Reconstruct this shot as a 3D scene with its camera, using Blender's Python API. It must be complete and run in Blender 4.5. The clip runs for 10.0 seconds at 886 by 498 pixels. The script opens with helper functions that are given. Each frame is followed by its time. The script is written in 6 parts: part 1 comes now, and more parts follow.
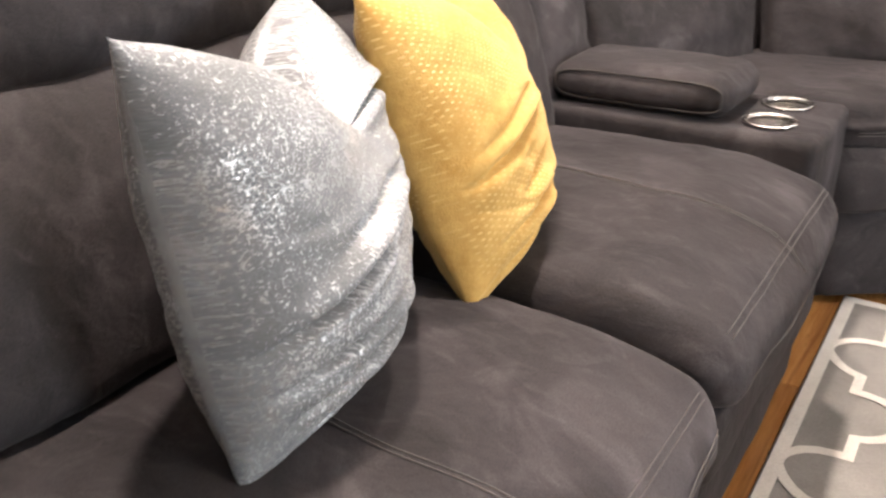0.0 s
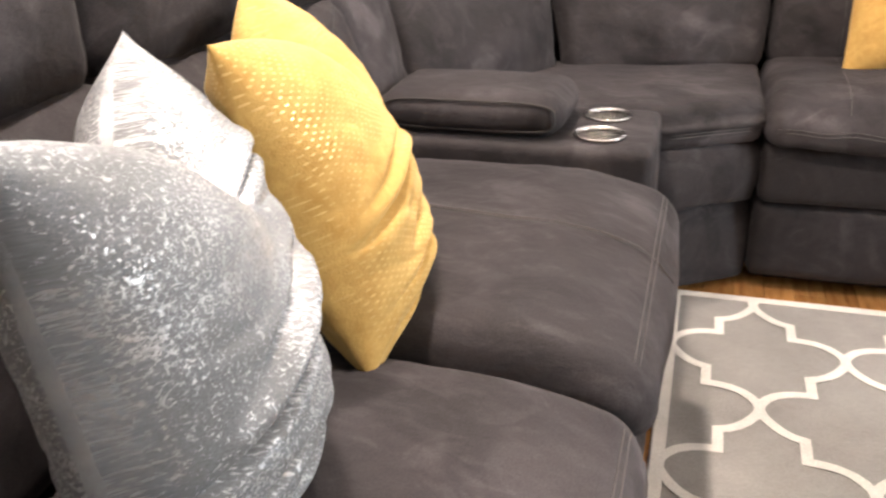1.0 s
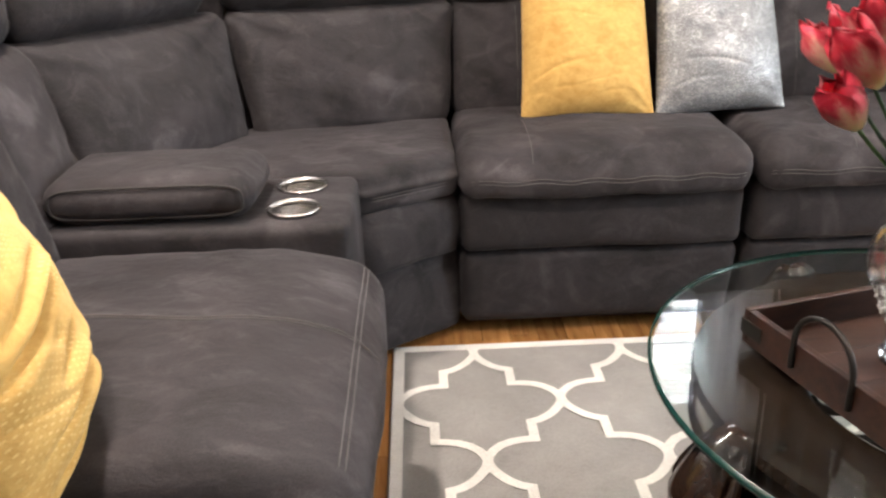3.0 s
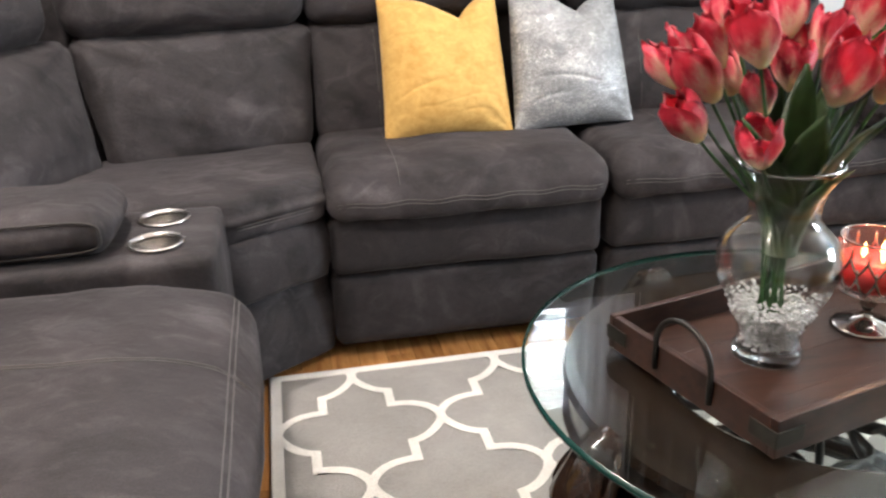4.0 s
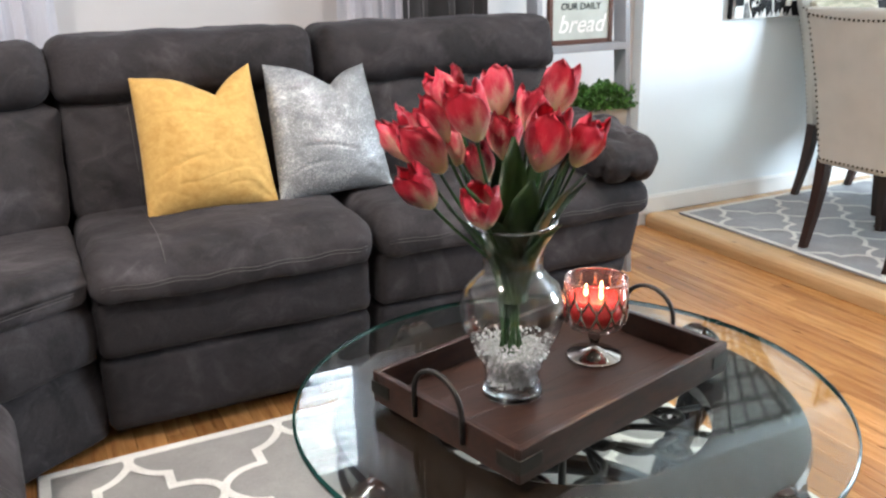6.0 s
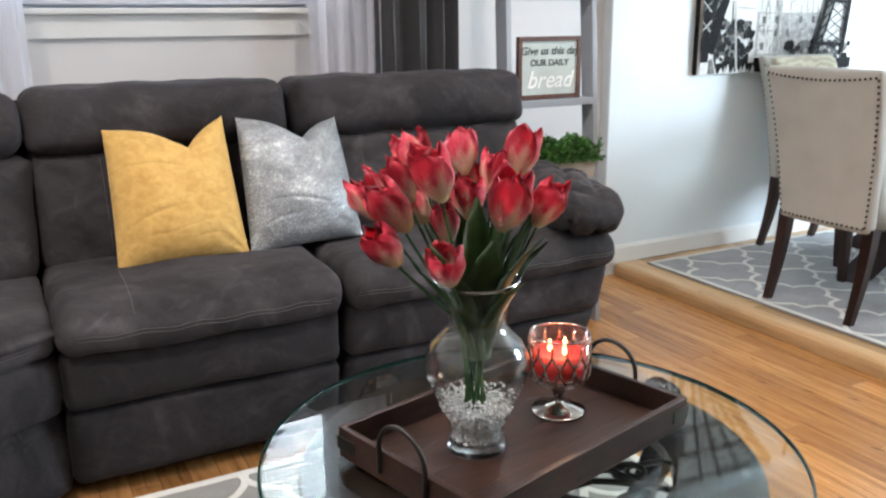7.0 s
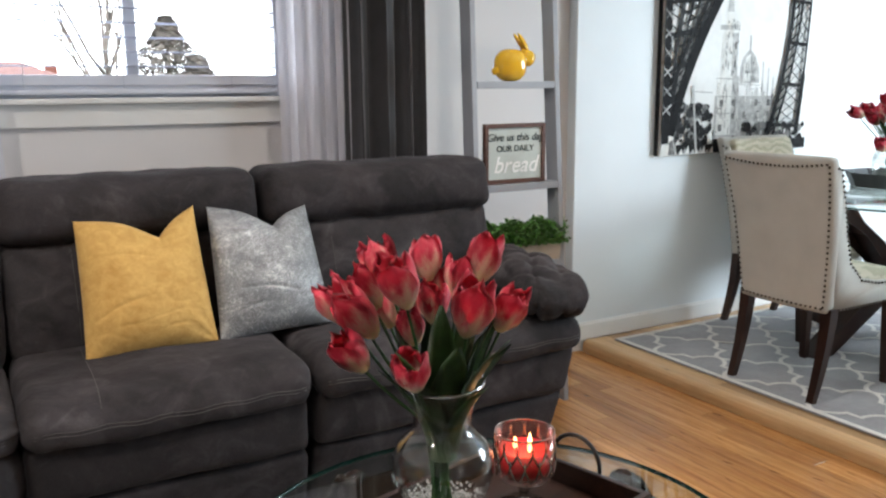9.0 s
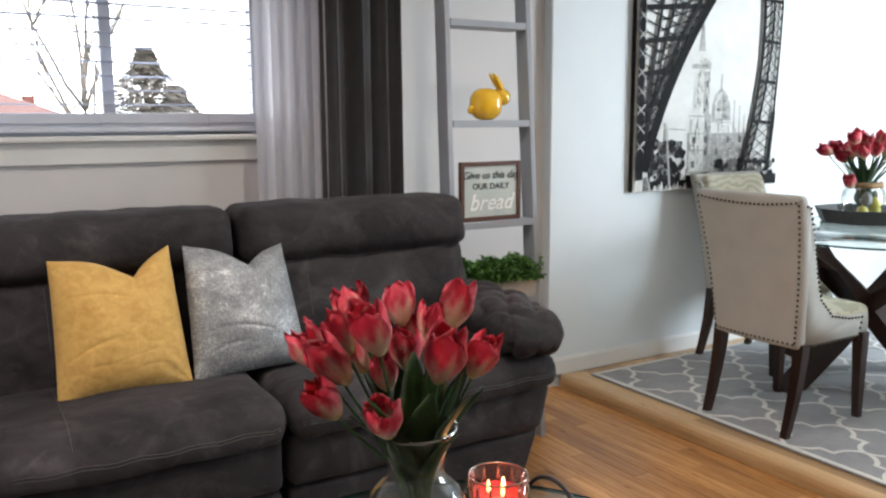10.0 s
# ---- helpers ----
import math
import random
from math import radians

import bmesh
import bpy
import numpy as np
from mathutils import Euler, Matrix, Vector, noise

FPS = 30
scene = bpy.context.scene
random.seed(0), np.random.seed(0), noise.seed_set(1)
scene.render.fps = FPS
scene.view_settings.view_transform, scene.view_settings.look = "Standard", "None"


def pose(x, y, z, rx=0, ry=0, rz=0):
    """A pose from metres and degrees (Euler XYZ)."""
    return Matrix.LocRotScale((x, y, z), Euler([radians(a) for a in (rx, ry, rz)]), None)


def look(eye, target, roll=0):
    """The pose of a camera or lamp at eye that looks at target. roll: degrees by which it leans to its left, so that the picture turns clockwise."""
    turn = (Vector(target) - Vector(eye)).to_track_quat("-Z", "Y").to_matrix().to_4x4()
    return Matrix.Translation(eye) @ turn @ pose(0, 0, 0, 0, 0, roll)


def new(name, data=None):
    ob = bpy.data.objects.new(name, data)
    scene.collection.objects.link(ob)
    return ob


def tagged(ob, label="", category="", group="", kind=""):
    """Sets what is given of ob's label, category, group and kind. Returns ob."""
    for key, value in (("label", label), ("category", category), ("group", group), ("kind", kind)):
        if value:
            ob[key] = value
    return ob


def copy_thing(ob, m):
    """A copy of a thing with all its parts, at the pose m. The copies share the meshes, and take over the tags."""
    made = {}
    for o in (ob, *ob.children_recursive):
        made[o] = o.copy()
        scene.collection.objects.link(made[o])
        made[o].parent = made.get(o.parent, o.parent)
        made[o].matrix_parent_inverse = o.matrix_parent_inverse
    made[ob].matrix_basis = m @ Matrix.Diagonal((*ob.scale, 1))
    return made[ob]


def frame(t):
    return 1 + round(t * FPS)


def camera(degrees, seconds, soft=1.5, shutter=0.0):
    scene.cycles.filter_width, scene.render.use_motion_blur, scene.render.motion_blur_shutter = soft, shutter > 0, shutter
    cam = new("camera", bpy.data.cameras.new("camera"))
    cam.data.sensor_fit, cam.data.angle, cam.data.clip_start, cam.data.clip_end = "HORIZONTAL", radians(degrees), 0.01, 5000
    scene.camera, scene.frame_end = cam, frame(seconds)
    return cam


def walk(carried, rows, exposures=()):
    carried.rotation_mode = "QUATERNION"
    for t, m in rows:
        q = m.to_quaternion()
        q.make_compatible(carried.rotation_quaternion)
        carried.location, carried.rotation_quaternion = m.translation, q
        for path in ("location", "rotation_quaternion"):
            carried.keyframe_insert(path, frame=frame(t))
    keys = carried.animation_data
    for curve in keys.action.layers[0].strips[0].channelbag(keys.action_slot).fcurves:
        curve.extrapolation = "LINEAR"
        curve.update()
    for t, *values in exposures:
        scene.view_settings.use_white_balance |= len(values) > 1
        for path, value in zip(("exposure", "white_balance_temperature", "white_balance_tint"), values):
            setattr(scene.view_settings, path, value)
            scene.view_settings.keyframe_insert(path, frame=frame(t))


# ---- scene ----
cam = camera(55.7, 10.0, 2.3, 0.35)
PATH = [
    (0, (0.314, -0.078, 1.134), (-0.701, 1.413, 0.271), -1.5),
    (0.5, (0.19, -0.052, 1.138), (-0.59, 1.58, 0.286), -2.2),
    (1, (0.126, -0.036, 1.149), (-0.428, 1.69, 0.303), -2.0),
    (1.5, (0.112, -0.009, 1.161), (-0.238, 1.779, 0.337), -2.2),
    (2, (0.154, 0.015, 1.172), (-0.073, 1.831, 0.365), -2.6),
    (2.5, (0.2, 0.06, 1.174), (0.087, 1.897, 0.393), -2.1),
    (3.8, (0.195, 0.093, 1.19), (0.488, 1.924, 0.441), -1.7),
    (4, (0.197, 0.083, 1.189), (0.544, 1.91, 0.452), -1.6),
    (4.5, (0.206, 0.07, 1.193), (0.719, 1.864, 0.473), -1.2),
    (5, (0.232, 0.039, 1.2), (0.903, 1.788, 0.499), -1.4),
    (5.5, (0.234, 0.01, 1.209), (1.004, 1.73, 0.539), -1.4),
    (6, (0.228, -0.015, 1.235), (1.059, 1.695, 0.616), -1.4),
    (7.3, (0.234, -0.047, 1.279), (1.152, 1.659, 0.785), -0.3),
    (7.5, (0.227, -0.048, 1.289), (1.159, 1.656, 0.811), -0.1),
    (8, (0.225, -0.051, 1.304), (1.183, 1.648, 0.861), -0.0),
    (8.5, (0.227, -0.064, 1.325), (1.195, 1.637, 0.915), -0.2),
    (9, (0.231, -0.075, 1.349), (1.206, 1.631, 0.977), -0.5),
    (9.5, (0.234, -0.085, 1.372), (1.237, 1.613, 1.039), -0.3),
    (10, (0.236, -0.091, 1.382), (1.26, 1.6, 1.079), -0.3),
]
EXPOSURE = [(0, 1.03, 6850, 14), (2.5, 0.9, 6700, 12), (4.5, 0.92, 6250, 9), (6, 0.74, 6050, 8), (7.5, 0.36, 6000, 7), (10, -0.08, 6350, 9)]
walk(cam, [(t, look(eye, target, roll)) for t, eye, target, roll in PATH], EXPOSURE)

# ---- light ----
world = bpy.data.worlds.new("world")
scene.world = world
world.use_nodes = True
wn = world.node_tree
sky = wn.nodes.new("ShaderNodeTexSky")
sky.sky_type, sky.sun_disc = "NISHITA", False
sky.sun_elevation, sky.sun_rotation = radians(34), radians(196)
wn.links.new(sky.outputs[0], wn.nodes["Background"].inputs[0])
wn.nodes["Background"].inputs[1].default_value = 0.15


def lamp(name, kind, m, power, color=(1, 1, 1), size=0.2, size_y=None, spread=180):
    d = bpy.data.lights.new(name, kind)
    d.energy, d.color = power, color
    if kind == "AREA":
        d.shape = "RECTANGLE" if size_y else "DISK"
        d.size = size
        d.spread = radians(spread)
        if size_y:
            d.size_y = size_y
    if kind == "SUN":
        d.angle = size
    ob = new(name, d)
    ob.matrix_basis = m
    return ob


lamp("sun", "SUN", look((0, 0, 0), (0.25, 0.85, -0.6)), 5.0, (1, 0.96, 0.9), radians(12))
WARM = (1.0, 0.88, 0.79)
CANS = [(-0.35, 0.75, 14.5), (-0.35, 1.85, 16), (1.7, 0.7, 9), (1.7, 1.9, 13)]
for cx, cy, watts in CANS:
    lamp("downlight_lamp", "AREA", pose(cx, cy, 2.485), watts, WARM, 0.13, None, 140)
lamp("dining_window_light", "AREA", look((6.08, 0.6, 1.5), (3.3, 2.7, 1.1)), 142, (0.84, 0.93, 1.0), 1.3, 1.3)

# ---- materials ----


class Nodes:
    """A short way to write a node material."""

    def __init__(self, name):
        self.mat = bpy.data.materials.new(name)
        self.mat.use_nodes = True
        self.tree = self.mat.node_tree
        self.bsdf = self.tree.nodes["Principled BSDF"]

    def node(self, kind, **vals):
        n = self.tree.nodes.new(kind)
        for k, v in vals.items():
            if k in n.inputs:
                n.inputs[k].default_value = v
        return n

    def link(self, a, b):
        self.tree.links.new(a, b)

    def coords(self, scale=(1, 1, 1), source="Object"):
        c = self.tree.nodes.new("ShaderNodeTexCoord")
        m = self.node("ShaderNodeMapping")
        m.inputs["Scale"].default_value = scale
        self.link(c.outputs[source], m.inputs["Vector"])
        return m.outputs[0]

    def noise(self, scale, detail=4, rough=0.5, stretch=(1, 1, 1), distort=0.0):
        n = self.node("ShaderNodeTexNoise", Scale=scale, Detail=detail, Roughness=rough, Distortion=distort)
        self.link(self.coords(stretch), n.inputs["Vector"])
        return n.outputs["Fac"]

    def ramp(self, fac, stops):
        r = self.tree.nodes.new("ShaderNodeValToRGB")
        e = r.color_ramp.elements
        while len(e) < len(stops):
            e.new(0.5)
        for el, (p, c) in zip(e, stops):
            el.position, el.color = p, (*c, 1) if len(c) == 3 else c
        self.link(fac, r.inputs[0])
        return r.outputs[0]

    def mix(self, fac, a, b, blend="MIX"):
        m = self.tree.nodes.new("ShaderNodeMix")
        m.data_type, m.blend_type = "RGBA", blend
        for sock, v in ((m.inputs[0], fac), (m.inputs[6], a), (m.inputs[7], b)):
            if isinstance(v, (int, float)):
                sock.default_value = v
            elif isinstance(v, tuple):
                sock.default_value = (*v, 1)
            else:
                self.link(v, sock)
        return m.outputs[2]

    def math(self, op, a, b=0.0):
        m = self.tree.nodes.new("ShaderNodeMath")
        m.operation = op
        for sock, v in ((m.inputs[0], a), (m.inputs[1], b)):
            if isinstance(v, (int, float)):
                sock.default_value = v
            else:
                self.link(v, sock)
        return m.outputs[0]

    def bump(self, height, strength=0.3, distance=0.002):
        b = self.node("ShaderNodeBump", Strength=strength, Distance=distance)
        self.link(height, b.inputs["Height"])
        self.link(b.outputs[0], self.bsdf.inputs["Normal"])

    def set(self, **vals):
        for k, v in vals.items():
            s = self.bsdf.inputs[k.replace("_", " ")]
            if isinstance(v, (int, float)):
                s.default_value = v
            elif isinstance(v, tuple):
                s.default_value = (*v, 1)
            else:
                self.link(v, s)
        return self


def plain(name, color, rough=0.5, metal=0.0, vary=0.12, scale=9.0, grain=220.0, relief=0.15, **more):
    """A surface with mottling at two scales and fine relief."""
    n = Nodes(name)
    big, small = n.noise(scale, 4), n.noise(grain, 2)
    lo = tuple(c * (1 - vary) for c in color)
    hi = tuple(min(1, c * (1 + vary)) for c in color)
    col = n.ramp(big, [(0.3, lo), (0.7, hi)])
    col = n.mix(vary, col, n.ramp(small, [(0.3, lo), (0.7, hi)]), "OVERLAY")
    n.set(Base_Color=col, Roughness=rough, Metallic=metal, **more)
    n.bump(small, relief, 0.001)
    return n.mat


def suede():
    n = Nodes("grey_suede")
    nap = n.noise(3.2, 4, 0.55, (1, 1.3, 1), 1.1)
    brush = n.noise(9.0, 5, 0.6, (1, 1.7, 1.2), 1.5)
    dimple = n.noise(26.0, 3, 0.5, (1, 1.2, 1.5), 0.6)
    fine = n.noise(420.0, 2)
    lo, mid, hi = (0.0195, 0.0174, 0.0186), (0.0335, 0.0302, 0.0322), (0.069, 0.0625, 0.0662)
    swept = n.ramp(n.noise(2.1, 2, 0.4, (1, 1.5, 1.2), 0.35), [(0.50, (1, 1, 1)), (0.515, (1.0, 1.0, 1.0)), (0.535, (1.28, 1.27, 1.28)), (0.64, (1.08, 1.08, 1.08))])
    col = n.ramp(nap, [(0.37, lo), (0.49, mid), (0.56, mid), (0.68, hi)])
    col = n.mix(0.28, col, n.ramp(brush, [(0.38, lo), (0.51, mid), (0.55, mid), (0.64, hi)]))
    col = n.mix(1.0, col, swept, "MULTIPLY")
    col = n.mix(0.35, col, n.ramp(fine, [(0.3, (0.25, 0.25, 0.25)), (0.7, (0.75, 0.75, 0.75))]), "OVERLAY")
    n.set(Base_Color=col, Roughness=0.82, Sheen_Weight=0.05, Sheen_Roughness=0.35, Sheen_Tint=(0.85, 0.8, 0.84), Specular_IOR_Level=0.2)
    n.bump(n.math("ADD", n.math("MULTIPLY", fine, 0.15), n.math("MULTIPLY", dimple, 1.0)), 0.45, 0.006)
    return n.mat


def silver_cloth():
    n = Nodes("silver_foil_velvet")

    def flecks(scale, stretch, detail, rough, bend):
        f = n.node("ShaderNodeTexNoise", Scale=scale, Detail=detail, Roughness=rough, Distortion=bend)
        n.link(n.coords(stretch, "UV"), f.inputs["Vector"])
        return f.outputs["Fac"]
    dash = flecks(270.0, (1.4, 0.8, 1), 3, 0.65, 0.5)
    hatch = flecks(250.0, (0.9, 1.5, 1), 3, 0.6, 0.4)
    patch = n.noise(6.0, 4, 0.6, (1, 1, 1.6), 0.4)
    both = n.math("MAXIMUM", dash, n.math("SUBTRACT", hatch, 0.05))
    both = n.math("MAXIMUM", both, n.math("SUBTRACT", flecks(90.0, (1.2, 0.7, 1), 4, 0.75, 0.8), 0.03))
    mask = n.ramp(n.math("ADD", both, n.math("MULTIPLY", patch, 0.34)), [(0.715, (0, 0, 0)), (0.80, (1, 1, 1))])
    base = n.ramp(patch, [(0.3, (0.145, 0.155, 0.164)), (0.7, (0.225, 0.24, 0.253))])
    base = n.mix(0.5, base, n.ramp(flecks(420.0, (1, 1, 1), 2, 0.6, 0.3), [(0.3, (0.3, 0.3, 0.3)), (0.7, (0.7, 0.7, 0.7))]), "OVERLAY")
    col = n.mix(mask, base, (0.58, 0.605, 0.63))
    n.set(Base_Color=col, Roughness=n.math("SUBTRACT", 0.72, n.math("MULTIPLY", mask, 0.36)), Metallic=n.math("MULTIPLY", mask, 0.75), Sheen_Weight=0.15, Sheen_Roughness=0.35)
    n.bump(both, 0.45, 0.002)
    return n.mat


def gold_cloth(dots):
    n = Nodes("gold_dot_velvet" if dots else "yellow_velvet")
    soft = n.noise(11.0, 5, 0.6)
    col = n.ramp(soft, [(0.3, (0.46, 0.262, 0.058)), (0.7, (0.64, 0.405, 0.12))])
    pile = n.noise(42.0, 4, 0.65, (1, 1, 1), 0.8)
    col = n.mix(0.3, col, n.ramp(pile, [(0.35, (0.40, 0.215, 0.04)), (0.65, (0.72, 0.48, 0.17))]))
    fine = n.noise(300.0, 2)
    if dots:
        v = n.node("ShaderNodeTexVoronoi", Scale=125.0, Randomness=0.22)
        v.voronoi_dimensions = "2D"
        m = n.coords((1, 1, 1), "UV")
        m.node.inputs["Rotation"].default_value = (0, 0, radians(38))
        n.link(m, v.inputs["Vector"])
        d = n.ramp(v.outputs["Distance"], [(0.15, (1, 1, 1)), (0.25, (0, 0, 0))])
        area = n.ramp(n.noise(9.0, 4), [(0.42, (0, 0, 0)), (0.62, (1, 1, 1))])
        d = n.math("MULTIPLY", d, area)
        col = n.mix(n.math("MULTIPLY", d, 0.7), col, (0.88, 0.68, 0.32))
        n.set(Metallic=n.math("MULTIPLY", d, 0.75), Roughness=n.math("SUBTRACT", 0.8, n.math("MULTIPLY", d, 0.5)))
    else:
        n.set(Roughness=0.85)
    n.set(Base_Color=col, Sheen_Weight=0.3, Sheen_Tint=(1, 0.85, 0.5))
    n.bump(n.math("ADD", fine, n.math("MULTIPLY", pile, 0.8)), 0.35, 0.002)
    return n.mat


def wood(name, dark, light, axis=1, rough=0.35, grain=1.0, knots=False, relief=0.12):
    n = Nodes(name)
    st = [14.0 * grain] * 3
    st[axis] = 0.9 * grain
    g = n.noise(3.0, 6, 0.6, tuple(st), 0.6)
    fine = n.noise(9.0, 3, 0.6, tuple(s * 3 for s in st))
    rnd = n.node("ShaderNodeObjectInfo").outputs["Random"]
    col = n.ramp(g, [(0.3, dark), (0.7, light)])
    col = n.mix(0.25, col, n.ramp(fine, [(0.3, dark), (0.7, light)]))
    if knots:
        kn = n.ramp(n.noise(3.2, 4, 0.6, tuple(s * 0.22 for s in st), 1.0), [(0.30, (0.14, 0.06, 0.03)), (0.42, (1, 1, 1))])
        col = n.mix(0.75, col, kn, "MULTIPLY")
        dash = n.ramp(n.noise(2.4, 3, 0.55, tuple(s * 0.9 if k != axis else s * 3.2 for k, s in enumerate(st)), 0.4), [(0.27, (0.10, 0.04, 0.02)), (0.34, (1, 1, 1))])
        col = n.mix(0.7, col, dash, "MULTIPLY")
    col = n.mix(0.75, col, n.ramp(rnd, [(0.0, (0.44, 0.38, 0.33)), (0.5, (0.85, 0.82, 0.8)), (1.0, (1.0, 1.0, 1.0))]), "MULTIPLY")
    n.set(Base_Color=col, Roughness=rough, Specular_IOR_Level=0.45)
    n.bump(fine, relief, 0.001)
    return n.mat


def clear_glass(name, tint=(1, 1, 1), ior=1.5, haze=0.0, haze_color=(1, 1, 1), rim=5.0):
    """Thin clear glass: see-through with a mirror gloss at its angle; haze adds a milky or tinted share."""
    n = Nodes(name)
    tp, gl = n.tree.nodes.new("ShaderNodeBsdfTransparent"), n.tree.nodes.new("ShaderNodeBsdfGlossy")
    tp.inputs[0].default_value = (*tint, 1)
    gl.inputs["Roughness"].default_value = 0.0
    lw, mx = n.tree.nodes.new("ShaderNodeLayerWeight"), n.tree.nodes.new("ShaderNodeMixShader")
    lw.inputs[0].default_value = 0.5
    base = ((ior - 1) / (ior + 1)) ** 2
    n.link(n.math("ADD", n.math("MULTIPLY", n.math("POWER", lw.outputs["Facing"], rim), 0.95), base), mx.inputs[0])
    body = tp.outputs[0]
    if haze:
        tr, m2 = n.tree.nodes.new("ShaderNodeBsdfTranslucent"), n.tree.nodes.new("ShaderNodeMixShader")
        tr.inputs[0].default_value = (*haze_color, 1)
        m2.inputs[0].default_value = haze
        n.link(tp.outputs[0], m2.inputs[1])
        n.link(tr.outputs[0], m2.inputs[2])
        body = m2.outputs[0]
    n.link(body, mx.inputs[1])
    n.link(gl.outputs[0], mx.inputs[2])
    out = [x for x in n.tree.nodes if x.type == "OUTPUT_MATERIAL"][0]
    n.link(mx.outputs[0], out.inputs[0])
    return n.mat


def rug_cloth(name, base):
    n = Nodes(name)
    big = n.noise(4.0, 5, 0.7)
    fib = n.noise(180.0, 3, 0.7)
    lo, hi = tuple(c * 0.70 for c in base), tuple(c * 1.22 for c in base)
    col = n.mix(0.45, n.ramp(big, [(0.32, lo), (0.68, hi)]), n.ramp(fib, [(0.3, lo), (0.7, hi)]))
    n.set(Base_Color=col, Roughness=0.95, Sheen_Weight=0.1)
    n.bump(fib, 0.6, 0.004)
    return n.mat


def petal_cloth():
    n = Nodes("tulip_petal")
    c = n.tree.nodes.new("ShaderNodeTexCoord")
    sep = n.tree.nodes.new("ShaderNodeSeparateXYZ")
    n.link(c.outputs["UV"], sep.inputs[0])
    streak = n.noise(55.0, 4, 0.65, (1, 1, 0.3))
    t = n.math("ADD", sep.outputs[1], n.math("MULTIPLY", n.math("SUBTRACT", streak, 0.5), 1.25))
    col = n.ramp(t, [(0.04, (0.82, 0.72, 0.40)), (0.32, (0.88, 0.62, 0.46)), (0.54, (0.80, 0.17, 0.19)), (0.70, (0.72, 0.034, 0.082)), (1.0, (0.60, 0.018, 0.052))])
    n.set(Base_Color=col, Roughness=0.5, Sheen_Weight=0.15, Subsurface_Weight=0.0)
    n.bump(streak, 0.25, 0.002)
    return n.mat


def sheer_cloth():
    n = Nodes("white_sheer")
    tr = n.tree.nodes.new("ShaderNodeBsdfTranslucent")
    tp = n.tree.nodes.new("ShaderNodeBsdfTransparent")
    tr.inputs[0].default_value = (0.85, 0.85, 0.9, 1)
    n.set(Base_Color=(0.88, 0.88, 0.95), Roughness=0.9)
    a, b = n.tree.nodes.new("ShaderNodeMixShader"), n.tree.nodes.new("ShaderNodeMixShader")
    a.inputs[0].default_value, b.inputs[0].default_value = 0.5, 0.25
    n.link(n.bsdf.outputs[0], a.inputs[1])
    n.link(tr.outputs[0], a.inputs[2])
    n.link(a.outputs[0], b.inputs[1])
    n.link(tp.outputs[0], b.inputs[2])
    out = [x for x in n.tree.nodes if x.type == "OUTPUT_MATERIAL"][0]
    n.link(b.outputs[0], out.inputs[0])
    return n.mat


def glow(name, color, strength):
    n = Nodes(name)
    n.set(Base_Color=color, Emission_Color=color, Emission_Strength=strength, Roughness=0.5)
    return n.mat


SUEDE = suede()
PIPING = plain("dark_piping", (0.035, 0.032, 0.031), 0.8)
THREAD = plain("grey_thread", (0.095, 0.088, 0.086), 0.8)
# near-black for base and feet; shade under the cushions goes into the colour
SHADOW_CLOTH = plain("shade_black_under_cloth", (0.02, 0.02, 0.02), 0.95)
SILVER, GOLD, YELLOW = silver_cloth(), gold_cloth(True), gold_cloth(False)
OAK = wood("honey_oak_floor", (0.36, 0.15, 0.042), (0.70, 0.37, 0.135), 1, 0.27, 1.0, True)
PALE_OAK = wood("pale_oak_floor", (0.50, 0.31, 0.14), (0.70, 0.48, 0.26), 1, 0.35, 1.0, True)
WALNUT = wood("dark_walnut", (0.010, 0.0042, 0.003), (0.058, 0.024, 0.0145), 0, 0.38, 1.3, True, 0.3)
TABLE_WOOD = wood("espresso_carved_wood", (0.012, 0.0065, 0.0045), (0.032, 0.017, 0.011), 2, 0.16, 1.0, False, 0.02)
LEG_WOOD = wood("espresso_leg_wood", (0.022, 0.011, 0.008), (0.05, 0.022, 0.015), 2, 0.3)
IRON = plain("wrought_iron", (0.05, 0.046, 0.042), 0.45, 0.7, 0.3, 30, 160, 0.3)
BRONZE = plain("antique_bronze", (0.06, 0.058, 0.05), 0.4, 0.75, 0.3, 30)
STEEL = plain("brushed_steel", (0.58, 0.56, 0.54), 0.26, 1.0, 0.06, 14, 300, 0.05)
DARK_STEEL = plain("worn_steel_liner", (0.74, 0.72, 0.70), 0.2, 1.0, 0.25, 25, 300, 0.1)
CHROME = plain("mercury_glass_silver", (0.44, 0.41, 0.38), 0.14, 1.0, 0.2, 25, 90, 0.05)
WALL = plain("cool_white_wall_paint", (0.74, 0.79, 0.81), 0.55, 0, 0.03, 2, 180, 0.08)
WALL_WARM = plain("cream_wall_paint", (0.70, 0.68, 0.67), 0.6, 0, 0.03, 2, 180, 0.08)
TRIM = plain("white_trim_paint", (0.80, 0.80, 0.78), 0.35, 0, 0.03, 3, 180, 0.05)
SLAT = plain("matt_blind_slat", (0.58, 0.60, 0.68), 0.8, 0, 0.03, Specular_IOR_Level=0.1)
VINYL = plain("white_vinyl_frame", (0.66, 0.69, 0.76), 0.35, 0, 0.03)
CEIL = plain("ceiling_paint", (0.82, 0.81, 0.79), 0.8, 0, 0.03)
RUG_GREY, RUG_WHITE = rug_cloth("grey_rug_pile", (0.27, 0.26, 0.25)), rug_cloth("ivory_rug_pile", (0.66, 0.64, 0.60))
DRUG_GREY = rug_cloth("dining_rug_pile", (0.30, 0.30, 0.31))
